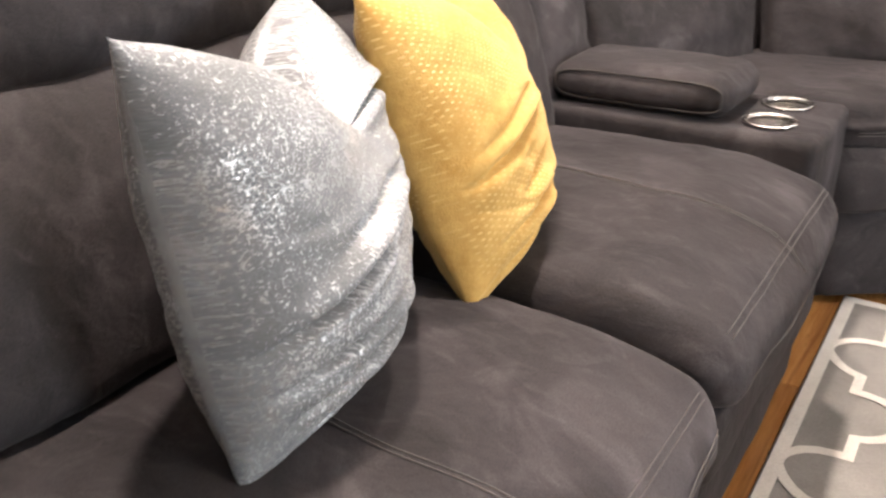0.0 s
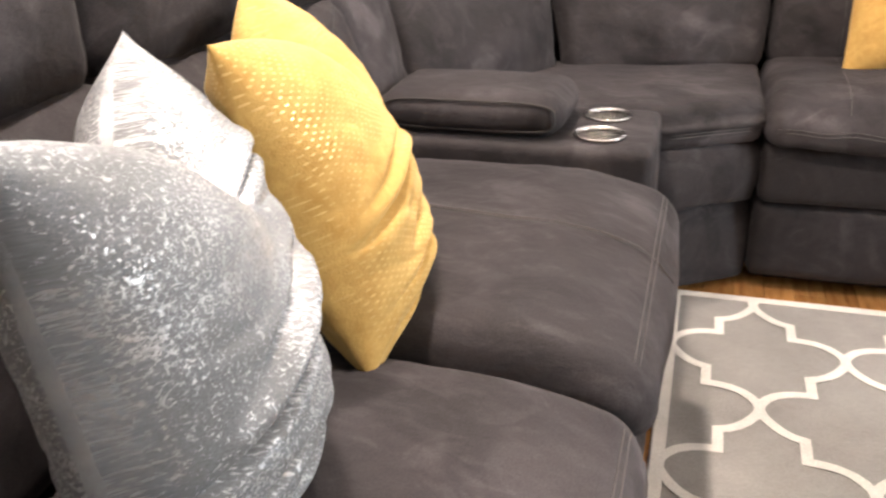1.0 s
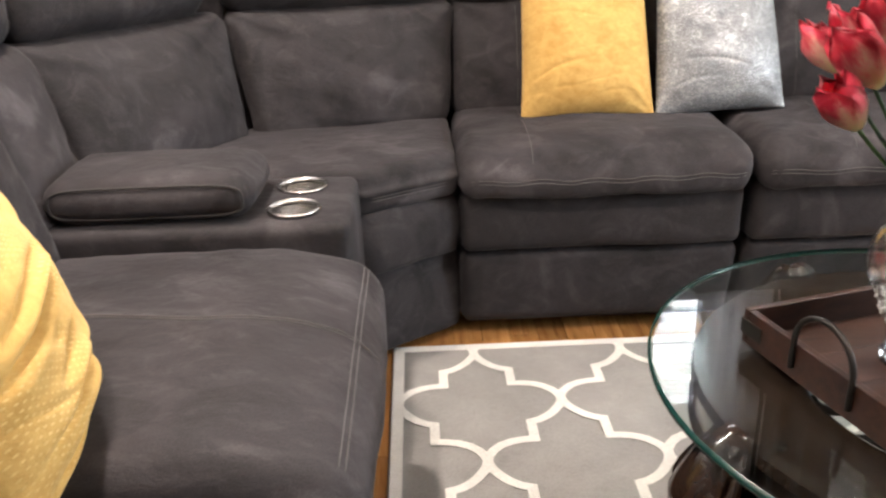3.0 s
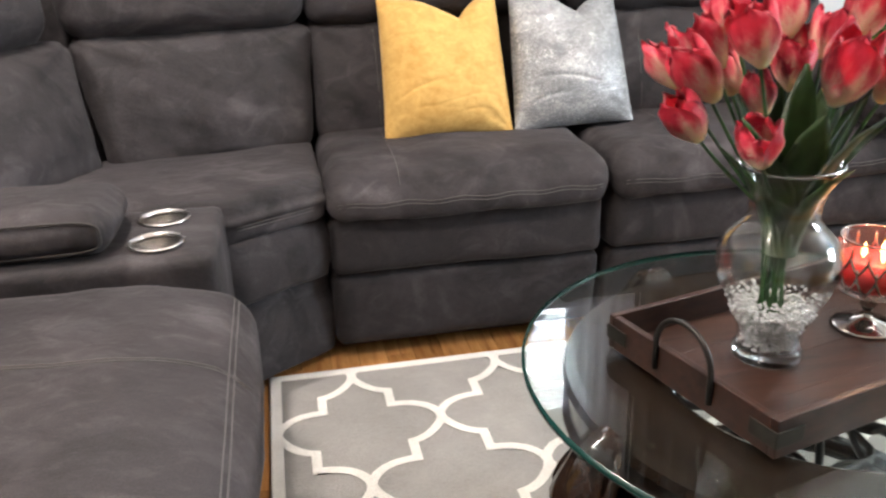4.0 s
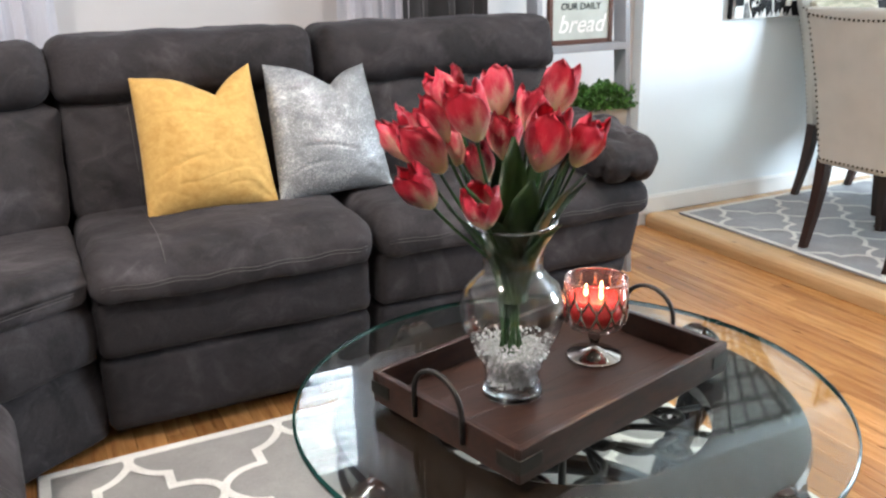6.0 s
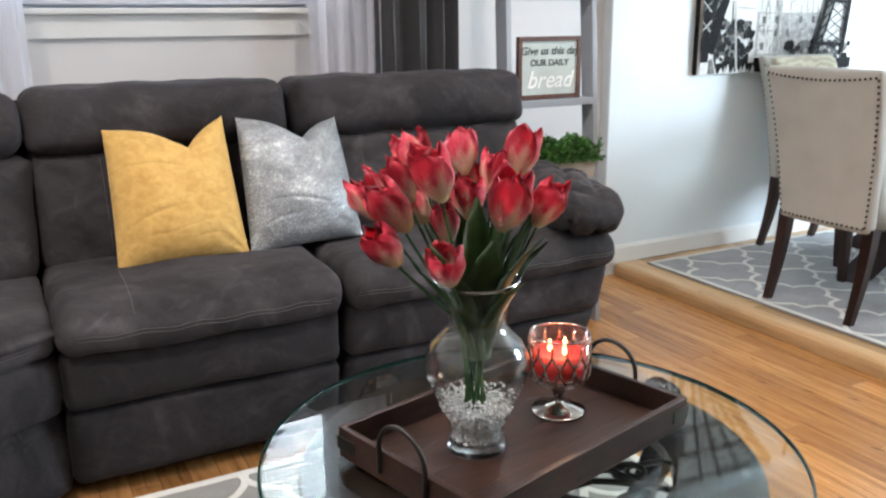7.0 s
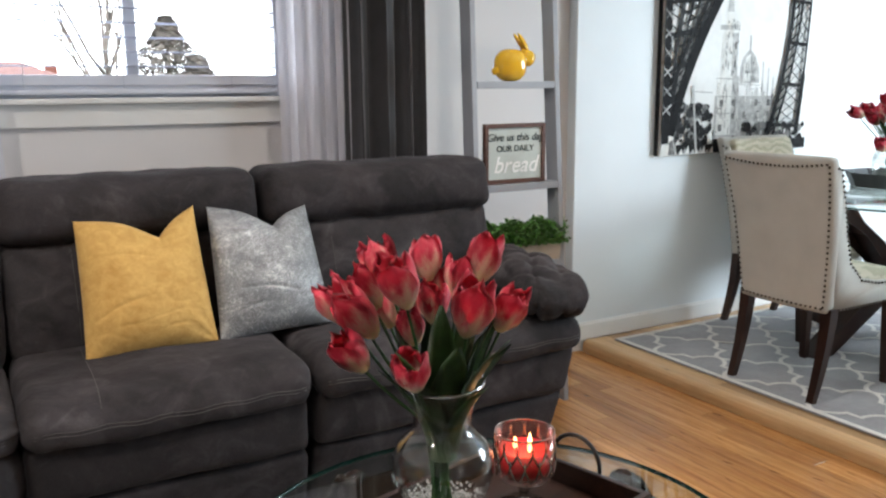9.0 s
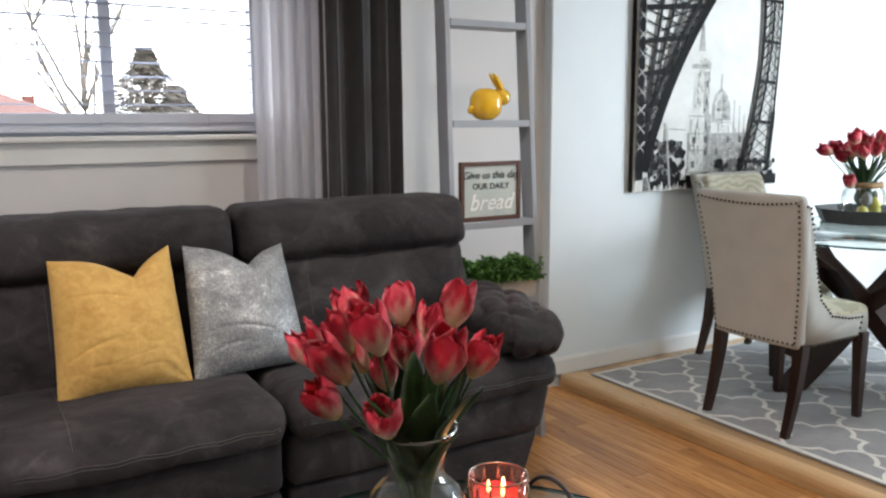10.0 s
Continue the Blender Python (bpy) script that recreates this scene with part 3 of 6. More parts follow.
def window_sofa():
    s = thing("reclining_sofa", (1.19, 2.6, 0.0), "dark grey suede reclining sofa below the window", "sofa", "sectional sofa")
    y_front = 2.14
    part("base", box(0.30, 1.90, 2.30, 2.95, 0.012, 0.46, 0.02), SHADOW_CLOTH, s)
    seats = [(0.288, 1.064, 1.0), (1.076, 2.075, 2.0)]
    for x0, x1, sd in seats:
        cx, hx = (x0 + x1) / 2, (x1 - x0) / 2

        def seat_shape(p):
            u = (p.y + 0.29) / 0.58
            drop = max(0.0, 0.22 - u) / 0.22
            p.z -= 0.035 * drop * drop
            return p
        c = part("seat_cushion", puff((cx, y_front + 0.285, 0.525), (hx, 0.285, 0.062), 0.052, 44, (0, 0.014, 0.016), 0.007, 8, sd, seat_shape), SUEDE, s)
        line = []
        for k in range(25):
            x = x0 + 0.03 + (x1 - x0 - 0.06) * k / 24
            line.append(Vector((x, y_front - 0.0075 + 0.012 * (abs(k - 12) / 12) ** 4, 0.505 + 0.003 * math.sin(k * 1.3))))
        stitch(c, line, (0, 1, 0))
        stitch(c, [p + Vector((0, 0, -0.009)) for p in line], (0, 1, 0))
        stitch(c, [(cx - hx * 0.5, y_front + 0.02 + 0.02 * k, 0.6) for k in range(22)], (0, 0, -1), 0.0009)
        part("front_panel", puff((cx, y_front + 0.155, 0.375), (hx - 0.004, 0.115, 0.088), 0.03, 36, (0, 0.012, 0), 0.004, 7, sd + 3, lambda p: drawn_in(p, hx, 0.375, sd > 1.5)), SUEDE, s)
        part("footrest_panel", puff((cx, y_front + 0.20, 0.165), (hx - 0.004, 0.125, 0.118), 0.03, 36, (0, 0.010, 0), 0.004, 7, sd + 5,
             lambda p: drawn_in(Vector((p.x, p.y - 0.02 * p.z / 0.118 if p.y < 0 else p.y, p.z)), hx, 0.165, sd > 1.5)), SUEDE, s)
    backs = [(0.292, 1.098, 4.0), (1.108, 2.035, 6.0)]
    for x0, x1, sd in backs:
        cx, hx = (x0 + x1) / 2, (x1 - x0) / 2

        def lean(p):
            p.y += gathered(p.x / hx, p.z / 0.178, p.y < 0, sd)
            p.y += 0.30 * (p.z + 0.19)
            return p
        b = part("backrest", puff((cx, 2.68, 0.735), (hx - 0.002, 0.085, 0.185), 0.05, 64, (0, 0.04, 0), 0.009, 7, sd, lean), SUEDE, s)
        xs = cx - hx * 0.50
        stitch(b, [(xs, 2.573 + 0.30 * (z - 0.545) + 0.012, z) for z in (0.60, 0.66, 0.72, 0.78, 0.84, 0.88)], (0, 1, 0), 0.0009)
        part("headrest", puff((cx, 2.80, 0.992), (hx, 0.115, 0.098), 0.05, 34, (0, 0.022, 0.006), 0.008, 8, sd + 1,
             lambda p: Vector((p.x, p.y + 0.10 * p.z, p.z))), SUEDE, s)
    part("rear_shell", puff((1.13, 2.91, 0.54), (0.90, 0.05, 0.51), 0.03, 20, (0, 0, 0), 0.002), SUEDE, s)

    def arm_shape(p):
        u = (p.y + 0.36) / 0.72
        p.z -= 0.05 * max(0, 0.35 - u) / 0.35
        p.x += 0.015 * math.sin(u * 3)
        near = max(0.0, min(1.0, 1.3 - u * 1.5))
        pleat = (1 - abs(math.sin(25 * p.x + 21 * p.y))) ** 2 + (1 - abs(math.sin(27 * p.x - 17 * p.y + 0.8))) ** 2
        p.z *= 1 - 0.24 * near * pleat
        p.x *= 1 - 0.05 * near * pleat
        return p
    part("arm_body", puff((1.965, 2.55, 0.43), (0.105, 0.34, 0.19), 0.04, 24, (0.01, 0.01, 0), 0.004, 7, 9.0, lambda p: drawn_in(p, 0.105, 0.43, True)), SUEDE, s)
    part("armrest", puff((1.965, 2.46, 0.676), (0.135, 0.345, 0.070), 0.066, 90, (0.0, 0.012, 0.016), 0.008, 13, 11.0, arm_shape), SUEDE, s, "padded armrest gathered into wrinkles")
    for x in (0.36, 1.86):
        part("foot", turned([(0.0, 0), (0.022, 0), (0.026, 0.02), (0, 0.02)], 14, at=(x, 2.36, 0.0)), SHADOW_CLOTH, s)
        part("foot", turned([(0.0, 0), (0.022, 0), (0.026, 0.02), (0, 0.02)], 14, at=(x, 2.86, 0.0)), SHADOW_CLOTH, s)
    return s


window_sofa()


def cut_holes(ob, holes):
    """Bores round holes (centre, radius, depth) down into a mesh."""
    cut = bmesh.new()
    for (x, y, z), r, d in holes:
        bmesh.ops.create_cone(cut, cap_ends=True, segments=40, radius1=r, radius2=r, depth=d, matrix=Matrix.Translation((x, y, z)))
    me = bpy.data.meshes.new("cutter")
    cut.to_mesh(me)
    cut.free()
    c = bpy.data.objects.new("cutter", me)
    scene.collection.objects.link(c)
    tmp = bpy.data.objects.new("bored", ob.data)
    scene.collection.objects.link(tmp)
    md = tmp.modifiers.new("bore", "BOOLEAN")
    md.object, md.operation, md.solver = c, "DIFFERENCE", "EXACT"
    made = bpy.data.meshes.new_from_object(tmp.evaluated_get(bpy.context.evaluated_depsgraph_get()))
    ob.data = made
    bpy.data.objects.remove(tmp)
    bpy.data.objects.remove(c)


def loveseat():
    s = thing("reclining_loveseat", (-0.35, 1.1, 0.0), "dark grey suede reclining loveseat with a cup holder console", "sofa", "sectional sofa")
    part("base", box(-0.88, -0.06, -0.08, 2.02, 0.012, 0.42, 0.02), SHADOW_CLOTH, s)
    for y0, y1, sd in ((0.10, 0.926, 21.0), (0.938, 1.684, 23.0)):
        cy, hy = (y0 + y1) / 2, (y1 - y0) / 2

        def seat_shape(p):
            u = (p.x + 0.35) / 0.70
            drop = max(0.0, u - 0.62) / 0.38
            p.z -= 0.05 * drop * drop
            return p
        top = 0.448 if y0 < 0.5 else 0.478
        c = part("seat_cushion", puff((-0.245, cy, top), (0.35, hy, 0.068), 0.06, 44, (0.012, 0.0, 0.012 if y0 < 0.5 else 0.022), 0.006, 6, sd, seat_shape), SUEDE, s)
        for off in (0.0, 0.008):
            stitch(c, [(-0.52 + 0.03 * k, cy + off + 0.012 * math.sin(k * 0.4), 0.6) for k in range(22)], (0, 0, -1))
            stitch(c, [(0.072 + off, y0 + 0.05 + (y1 - y0 - 0.10) * k / 24, 0.6) for k in range(25)], (0, 0, -1))
            stitch(c, [(0.15, y0 + 0.04 + (y1 - y0 - 0.08) * k / 24, 0.412 - off) for k in range(25)], (-1, 0, 0))
        part("front_panel", puff((0.0, cy, 0.31), (0.085, hy - 0.004, 0.075), 0.03, 30, (0.012, 0, 0), 0.004, 7, sd + 3), SUEDE, s)
        part("footrest_panel", puff((-0.03, cy, 0.13), (0.09, hy - 0.004, 0.10), 0.03, 30, (0.010, 0, 0), 0.004, 7, sd + 5), SUEDE, s)

        def lean(p):
            p.x -= gathered(p.y / hy, p.z / 0.192, p.x > 0, sd)
            p.x -= 0.28 * (p.z + 0.2)
            return p
        part("backrest", puff((-0.605, cy, 0.70), (0.085, hy - 0.002, 0.192), 0.05, 60, (0.04, 0, 0), 0.009, 7, sd + 1, lean), SUEDE, s)
        part("headrest", puff((-0.765, cy, 0.968), (0.115, hy, 0.115), 0.07, 34, (0.018, 0, 0.012), 0.008, 8, sd + 2), SUEDE, s)
    # console between the seats and the corner
    console = part("console_body", puff((-0.295, 1.865, 0.295), (0.335, 0.172, 0.278), 0.022, 34, (0.006, 0.0, 0.002), 0.002, 7, 31.0), SUEDE, s)
    cut_holes(console, [((-0.083, y, 0.55), 0.0494, 0.15) for y in (1.79, 1.945)])
    lid = part("console_lid", puff((-0.375, 1.855, 0.622), (0.215, 0.135, 0.045), 0.042, 34, (0.008, 0.006, 0.012), 0.003, 8, 33.0), SUEDE, s, "padded lid with dark piping")
    pipe = []
    for k in range(41):
        a = 2 * math.pi * k / 40
        cx, cz = math.cos(a), math.sin(a)
        pipe.append((-0.372 + 0.198 * math.copysign(abs(cx) ** 0.35, cx), 1.7215 + 0.004 * abs(cz), 0.624 + 0.033 * math.copysign(abs(cz) ** 0.5, cz)))
    part("piping", tube(pipe, 0.0028, 6, cap=False), PIPING, lid)
    for y in (1.79, 1.945):
        cup = part("cup_holder", turned([(0.0494, -0.004), (0.0506, 0.0), (0.057, 0.0012), (0.0592, 0.004), (0.0580, 0.0075), (0.0545, 0.0085), (0.0500, 0.006), (0.0482, 0.003), (0.0478, -0.004)], 44, at=(-0.083, y, 0.574), close=True), STEEL, s, "brushed steel cup holder")
        part("cup_liner", turned([(0.0483, 0.002), (0.0476, -0.03), (0.044, -0.066), (0.040, -0.068), (0.038, -0.068)], 44, at=(-0.083, y, 0.574)), DARK_STEEL, cup)
        # dark disc added in place of the shade at the bottom of the cup
        part("cup_shade_disc", turned([(0, -0.070), (0.043, -0.070), (0.043, -0.066), (0, -0.066)], 32, at=(-0.083, y, 0.574)), PIPING, cup, "dark disc for the shade deep in the cup holder")
    part("console_back", puff((-0.655, 1.862, 0.715), (0.08, 0.172, 0.2), 0.045, 40, (0.035, 0, 0), 0.01, 8, 35.0, lambda p: Vector((p.x - 0.28 * (p.z + 0.2), p.y, p.z))), SUEDE, s)
    part("headrest", puff((-0.80, 1.862, 0.99), (0.11, 0.168, 0.10), 0.07, 26, (0.018, 0, 0.012), 0.008, 8, 36.0), SUEDE, s)
    part("rear_shell", puff((-0.92, 0.96, 0.52), (0.05, 1.06, 0.49), 0.03, 20, (0, 0, 0), 0.002), SUEDE, s)
    part("arm_body", puff((-0.40, -0.02, 0.33), (0.44, 0.1, 0.31), 0.04, 24, (0.01, 0.01, 0), 0.004, 7, 39.0), SUEDE, s)
    part("armrest", puff((-0.40, -0.05, 0.68), (0.43, 0.11, 0.075), 0.07, 30, (0.0, 0.012, 0.016), 0.012, 12, 41.0), SUEDE, s, "padded armrest gathered into wrinkles")
    for x, y in ((-0.12, 0.0), (-0.75, 0.0), (-0.12, 1.95), (-0.75, 1.95)):
        part("foot", turned([(0.0, 0), (0.022, 0), (0.026, 0.02), (0, 0.02)], 14, at=(x, y, 0.0)), SHADOW_CLOTH, s)
    return s


loveseat()


def prism(outline, z0, z1, r, crown=0.0, wrinkle=0.004, seed=0.0, rings=6, fine=4, scale=8.0, bulge=0.0):
    """A stuffed block over a plan outline with rounded top and bottom edges."""
    pts = []
    m = len(outline)
    for i in range(m):
        a, b = Vector(outline[i]), Vector(outline[(i + 1) % m])
        for k in range(fine):
            pts.append(a.lerp(b, k / fine))
    c = sum(pts, Vector((0, 0))) / len(pts)
    size = max((p - c).length for p in pts)
    prof = [(-bulge * math.sin(math.pi * k / 8), z0 + r + (z1 - z0 - 2 * r) * k / 8) for k in range(9)]
    low = [(r * (1 - math.cos(math.pi / 2 * k / rings)), z0 + r - r * math.sin(math.pi / 2 * k / rings)) for k in range(rings, 0, -1)]
    top = [(r * (1 - math.cos(math.pi / 2 * k / rings)), z1 - r + r * math.sin(math.pi / 2 * k / rings)) for k in range(1, rings + 1)]
    bm = bmesh.new()
    loops = []

    def put(p, z):
        q = Vector((p.x, p.y, z))
        s = Vector((seed, seed * 1.7, -seed))
        q += noise.noise_vector(q * scale + s) * wrinkle + noise.noise_vector(q * scale * 3.1 + s) * wrinkle * 0.35
        return bm.verts.new(q)
    for inset, z in low + prof + top:
        loops.append([put(c + (p - c) * (1 - inset / size), z) for p in pts])
    for k in (0.85, 0.7, 0.5, 0.3, 0.12):
        loops.append([put(c + (p - c) * (1 - r / size) * k, z1 + crown * (1 - k * k)) for p in pts])
    n = len(pts)
    for a, b in zip(loops, loops[1:]):
        for k in range(n):
            bm.faces.new((a[k], a[(k + 1) % n], b[(k + 1) % n], b[k]))
    bm.faces.new(loops[0][::-1])
    bm.faces.new(loops[-1])
    return bm


def slab(p0, p1, z0, z1, thick, lean, r, crown, wrinkle, seed, n=30, flare0=0.0, flare1=0.0, pleated=False):
    """A back cushion standing along the plan line p0 to p1, facing its right-hand side, leaning back; flares widen its ends upward."""
    a, b = Vector(p0), Vector(p1)
    d = (b - a)
    w = d.length
    ang = math.degrees(math.atan2(d.y, d.x))
    h = (z1 - z0) / 2

    def bend(p):
        t = (p.z + h) / (2 * h)
        u = p.x / w + 0.5
        push = gathered(2 * u - 1, p.z / h, p.y < 0, seed) if pleated else 0.0
        return Vector((p.x - flare0 * t * (1 - u) + flare1 * t * u, p.y + push + lean * (p.z + h), p.z))
    bm = puff((0, 0, 0), (w / 2, thick / 2, h), r, n, (0, crown, 0), wrinkle, 7, seed, bend)
    mid = (a + b) / 2
    return moved(bm, pose(mid.x, mid.y, (z0 + z1) / 2, 0, 0, ang) @ pose(0, thick / 2, 0))


def wedge():
    s = thing("corner_wedge", (-0.2, 2.4, 0.0), "dark grey suede corner wedge joining the two sofas", "sofa", "sectional sofa")
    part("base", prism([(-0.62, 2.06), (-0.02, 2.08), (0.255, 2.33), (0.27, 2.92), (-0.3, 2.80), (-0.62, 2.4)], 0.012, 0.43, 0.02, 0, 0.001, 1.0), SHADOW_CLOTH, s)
    front = [(0.052, 2.05), (0.285, 2.185), (0.283, 2.62), (-0.25, 2.62), (-0.52, 2.3), (-0.5, 2.045)]
    c = part("seat_cushion", prism(front, 0.455, 0.572, 0.045, 0.010, 0.005, 51.0, 6, 7, bulge=0.012), SUEDE, s)
    for off in (0.0, 0.009):
        stitch(c, [(0.054 + 0.215 * k / 16, 2.047 + 0.125 * k / 16, 0.500 - off) for k in range(1, 16)], (-0.5, 0.87, 0))
    low = [(0.058, 2.055), (0.285, 2.215), (0.28, 2.5), (-0.2, 2.5), (-0.3, 2.05)]
    part("front_panel", prism(low, 0.285, 0.46, 0.03, 0, 0.005, 53.0, 5, 7, bulge=0.016), SUEDE, s)
    part("footrest_panel", prism([(x - 0.0, y + 0.045) for x, y in low], 0.03, 0.283, 0.03, 0, 0.005, 54.0, 5, 7, bulge=0.012), SUEDE, s)
    a, b, c2 = (-0.57, 1.985), (-0.275, 2.45), (0.285, 2.565)
    for p, q, sd in ((a, b, 61.0), (b, c2, 63.0)):
        part("backrest", slab(p, q, 0.54, 0.905, 0.17, 0.30, 0.045, 0.045, 0.008, sd, 60, 0.06, 0.06, True), SUEDE, s)
    for p, q, sd in (((-0.68, 2.0), (-0.36, 2.53), 65.0), ((-0.36, 2.53), (0.30, 2.66), 67.0)):
        part("headrest", slab(p, q, 0.895, 1.088, 0.22, 0.1, 0.07, 0.018, 0.008, sd, 30, 0.01, 0.01), SUEDE, s)
    for p, q, sd in (((-0.90, 2.04), (-0.55, 2.66), 69.0), ((-0.55, 2.66), (0.29, 2.86), 70.0)):
        part("rear_shell", slab(p, q, 0.03, 1.04, 0.08, 0.0, 0.03, 0.0, 0.002, sd, 16), SUEDE, s)
    return s


wedge()

# ---- cushions ----


def pillow(name, corners, thick, mat, label, seed, chop=0.16, wrinkle=0.012, front_share=0.5, full=0.56, dip=0.12, creases=(), gather=0.006):
    """A square stuffed cushion between four corners (lower two, then upper two): its corners stay thin and pointed, with pleats running into them."""
    c00, c10, c01, c11 = (Vector(c) for c in corners)
    w, u = ((c10 - c00) + (c11 - c01)) / 2, ((c01 - c00) + (c11 - c10)) / 2
    size_w, size_u = w.length, u.length
    nrm = w.cross(u).normalized()
    n = 130
    bm = bmesh.new()
    uv = bm.loops.layers.uv.new("UVMap")
    flat = {}
    sd = Vector((seed, -seed * 0.6, seed * 1.3))

    def spot(i, j, side):
        a, b = 2 * i / n - 1, 2 * j / n - 1
        a, b = math.sin(a * math.pi / 2) * 0.35 + a * 0.65, math.sin(b * math.pi / 2) * 0.35 + b * 0.65
        x = a * (1 - 0.025 * (1 - b * b))
        y = b * (1 - 0.03 * (1 - a * a))
        top = max(0.0, (b + 0.15) / 1.15)
        y -= chop * 2.15 * math.exp(-abs(a - dip) / 0.42) * top ** 2.2 * (1 - a * a) ** 0.5
        fa, fb = max(0.0, 1 - abs(a) ** 2.4), max(0.0, 1 - abs(b) ** 2.4)
        corner = max(0.0, abs(a) + abs(b) - 1.0)
        h = thick * (front_share if side > 0 else 1 - front_share) * (fa * fb) ** full * (1 - 0.6 * corner ** 3)
        h *= 1 - 0.28 * math.exp(-(a / 0.25) ** 2) * top ** 2 + 0.10 * (-b) * fb
        p = Vector((x * size_w / 2, y * size_u / 2, side * h))
        k = p * 8.0 + sd
        amt = (fa * fb) ** 0.4
        edge = 1 - fa * fb
        turn = math.atan2(1.04 - abs(b), 1.04 - abs(a))
        p.z += side * gather * min(1.0, 2.2 * corner) * amt * (0.25 + 0.75 * max(0.0, noise.noise(k * 0.5 + Vector((3, 1, 2))) * 2)) * math.sin(13 * turn + 2.5 * noise.noise(k * 0.8) + seed)
        fold = noise.noise(Vector((p.x * 3.0, p.y * 17.0, side)) + sd)
        fold2 = noise.noise(Vector((p.x * 7.0, p.y * 34.0, side * 2)) + sd)
        p.z += side * (wrinkle * amt * (0.45 * noise.noise(k) + 0.75 * fold * (0.25 + 0.75 * edge) + 0.6 * fold2 * (0.3 + 0.7 * max(0, -b))))
        crease = max(0.0, 1 - abs(noise.noise(Vector((p.x * 4.5 + 0.6 * b, p.y * 12.0, side * 3)) + sd * 1.3)) * 5.0) ** 2
        crease2 = max(0.0, 1 - abs(noise.noise(Vector((p.x * 9.0 - b, p.y * 24.0, side * 5)) + sd * 2.1)) * 4.0) ** 2
        p.z -= side * wrinkle * amt * (0.38 * crease + 0.75 * crease2 * (0.15 + 0.85 * max(0.0, 0.2 - b)))
        for a0, a1, b0, slope, depth in creases:
            along = (a - a0) / (a1 - a0)
            if side > 0 and 0 < along < 1:
                off = b - b0 - slope * along - 0.03 * math.sin(5 * along + a0)
                reach = math.sin(math.pi * along) ** 0.7
                p.z += depth * reach * (0.6 * math.exp(-((off - 0.075) / 0.06) ** 2) - 1.3 * math.exp(-(off / 0.024) ** 2) + 0.35 * math.exp(-((off + 0.075) / 0.06) ** 2))
        p.x += wrinkle * 0.6 * noise.noise(k * 1.7 + Vector((5, 0, 0))) * amt
        p.y += wrinkle * 0.4 * noise.noise(k * 1.9 + Vector((0, 7, 0))) * (1 - corner)
        s, t = p.x / size_w + 0.5, p.y / size_u + 0.5
        v = bm.verts.new(c00.lerp(c10, s).lerp(c01.lerp(c11, s), t) + nrm * p.z)
        flat[v] = (a * size_w / 2 + side, b * size_u / 2)
        return v

    front = [[spot(i, j, 1) for i in range(n + 1)] for j in range(n + 1)]
    back = [[front[j][i] if i in (0, n) or j in (0, n) else spot(i, j, -1) for i in range(n + 1)] for j in range(n + 1)]
    for j in range(n):
        for i in range(n):
            for f in (bm.faces.new((front[j][i], front[j][i + 1], front[j + 1][i + 1], front[j + 1][i])), bm.faces.new((back[j][i], back[j + 1][i], back[j + 1][i + 1], back[j][i + 1]))):
                for lp in f.loops:
                    lp[uv].uv = flat[lp.vert]
    return solid(name, bm, mat, label, "cushion", "throw cushions")


pillow("throw_cushion", ((-0.261, 0.375, 0.508), (-0.47, 0.80, 0.50), (-0.308, 0.350, 1.0), (-0.543, 0.825, 0.976)), 0.245, SILVER, "metallic silver throw cushion on the loveseat", 2.0, 0.29, 0.010, 0.66, 0.44, 0.06,
       ((-0.99, 0.25, -0.30, 0.34, 0.038), (0.0, 0.95, 0.60, -0.22, 0.022), (-0.75, 0.2, -0.86, 0.1, 0.024), (-0.97, 0.05, -0.52, 0.14, 0.024), (-0.9, 0.35, -0.69, 0.1, 0.022), (-0.7, 0.5, 0.0, 0.14, 0.011), (-0.6, 0.4, -0.95, 0.08, 0.014)), 0.006)
pillow("throw_cushion", ((-0.262, 0.845, 0.498), (-0.455, 1.265, 0.49), (-0.405, 0.785, 0.970), (-0.60, 1.218, 0.986)), 0.235, GOLD, "golden yellow cushion dotted with metallic flecks", 7.0, 0.22, 0.009, 0.66, 0.43, 0.06,
       ((-0.98, 0.1, -0.2, 0.18, 0.022), (-0.9, 0.2, -0.62, 0.06, 0.018), (-0.8, 0.2, -0.80, 0.08, 0.018), (-0.7, 0.2, -0.4, 0.12, 0.012), (-0.9, 0.0, -0.05, 0.16, 0.010)), 0.006)
pillow("throw_cushion", ((0.484, 2.44, 0.587), (0.867, 2.44, 0.590), (0.504, 2.66, 0.969), (0.864, 2.66, 0.992)), 0.17, YELLOW, "plain yellow velvet throw cushion below the window", 11.0, 0.21, 0.003, 0.5, 0.5, 0.3,
       ((-0.95, 0.1, -0.55, 0.25, 0.0022), (-0.8, 0.3, 0.35, -0.1, 0.0015)), 0.003)
pillow("throw_cushion", ((0.872, 2.44, 0.585), (1.245, 2.44, 0.598), (0.907, 2.66, 0.984), (1.245, 2.66, 0.966)), 0.165, SILVER, "silver grey throw cushion with a metallic sheen", 17.0, 0.17, 0.003, 0.5, 0.5, 0.2,
       ((-0.7, 0.5, -0.35, -0.15, 0.0025), (-0.9, 0.0, -0.7, 0.1, 0.0015)), 0.003)

# ---- rugs ----


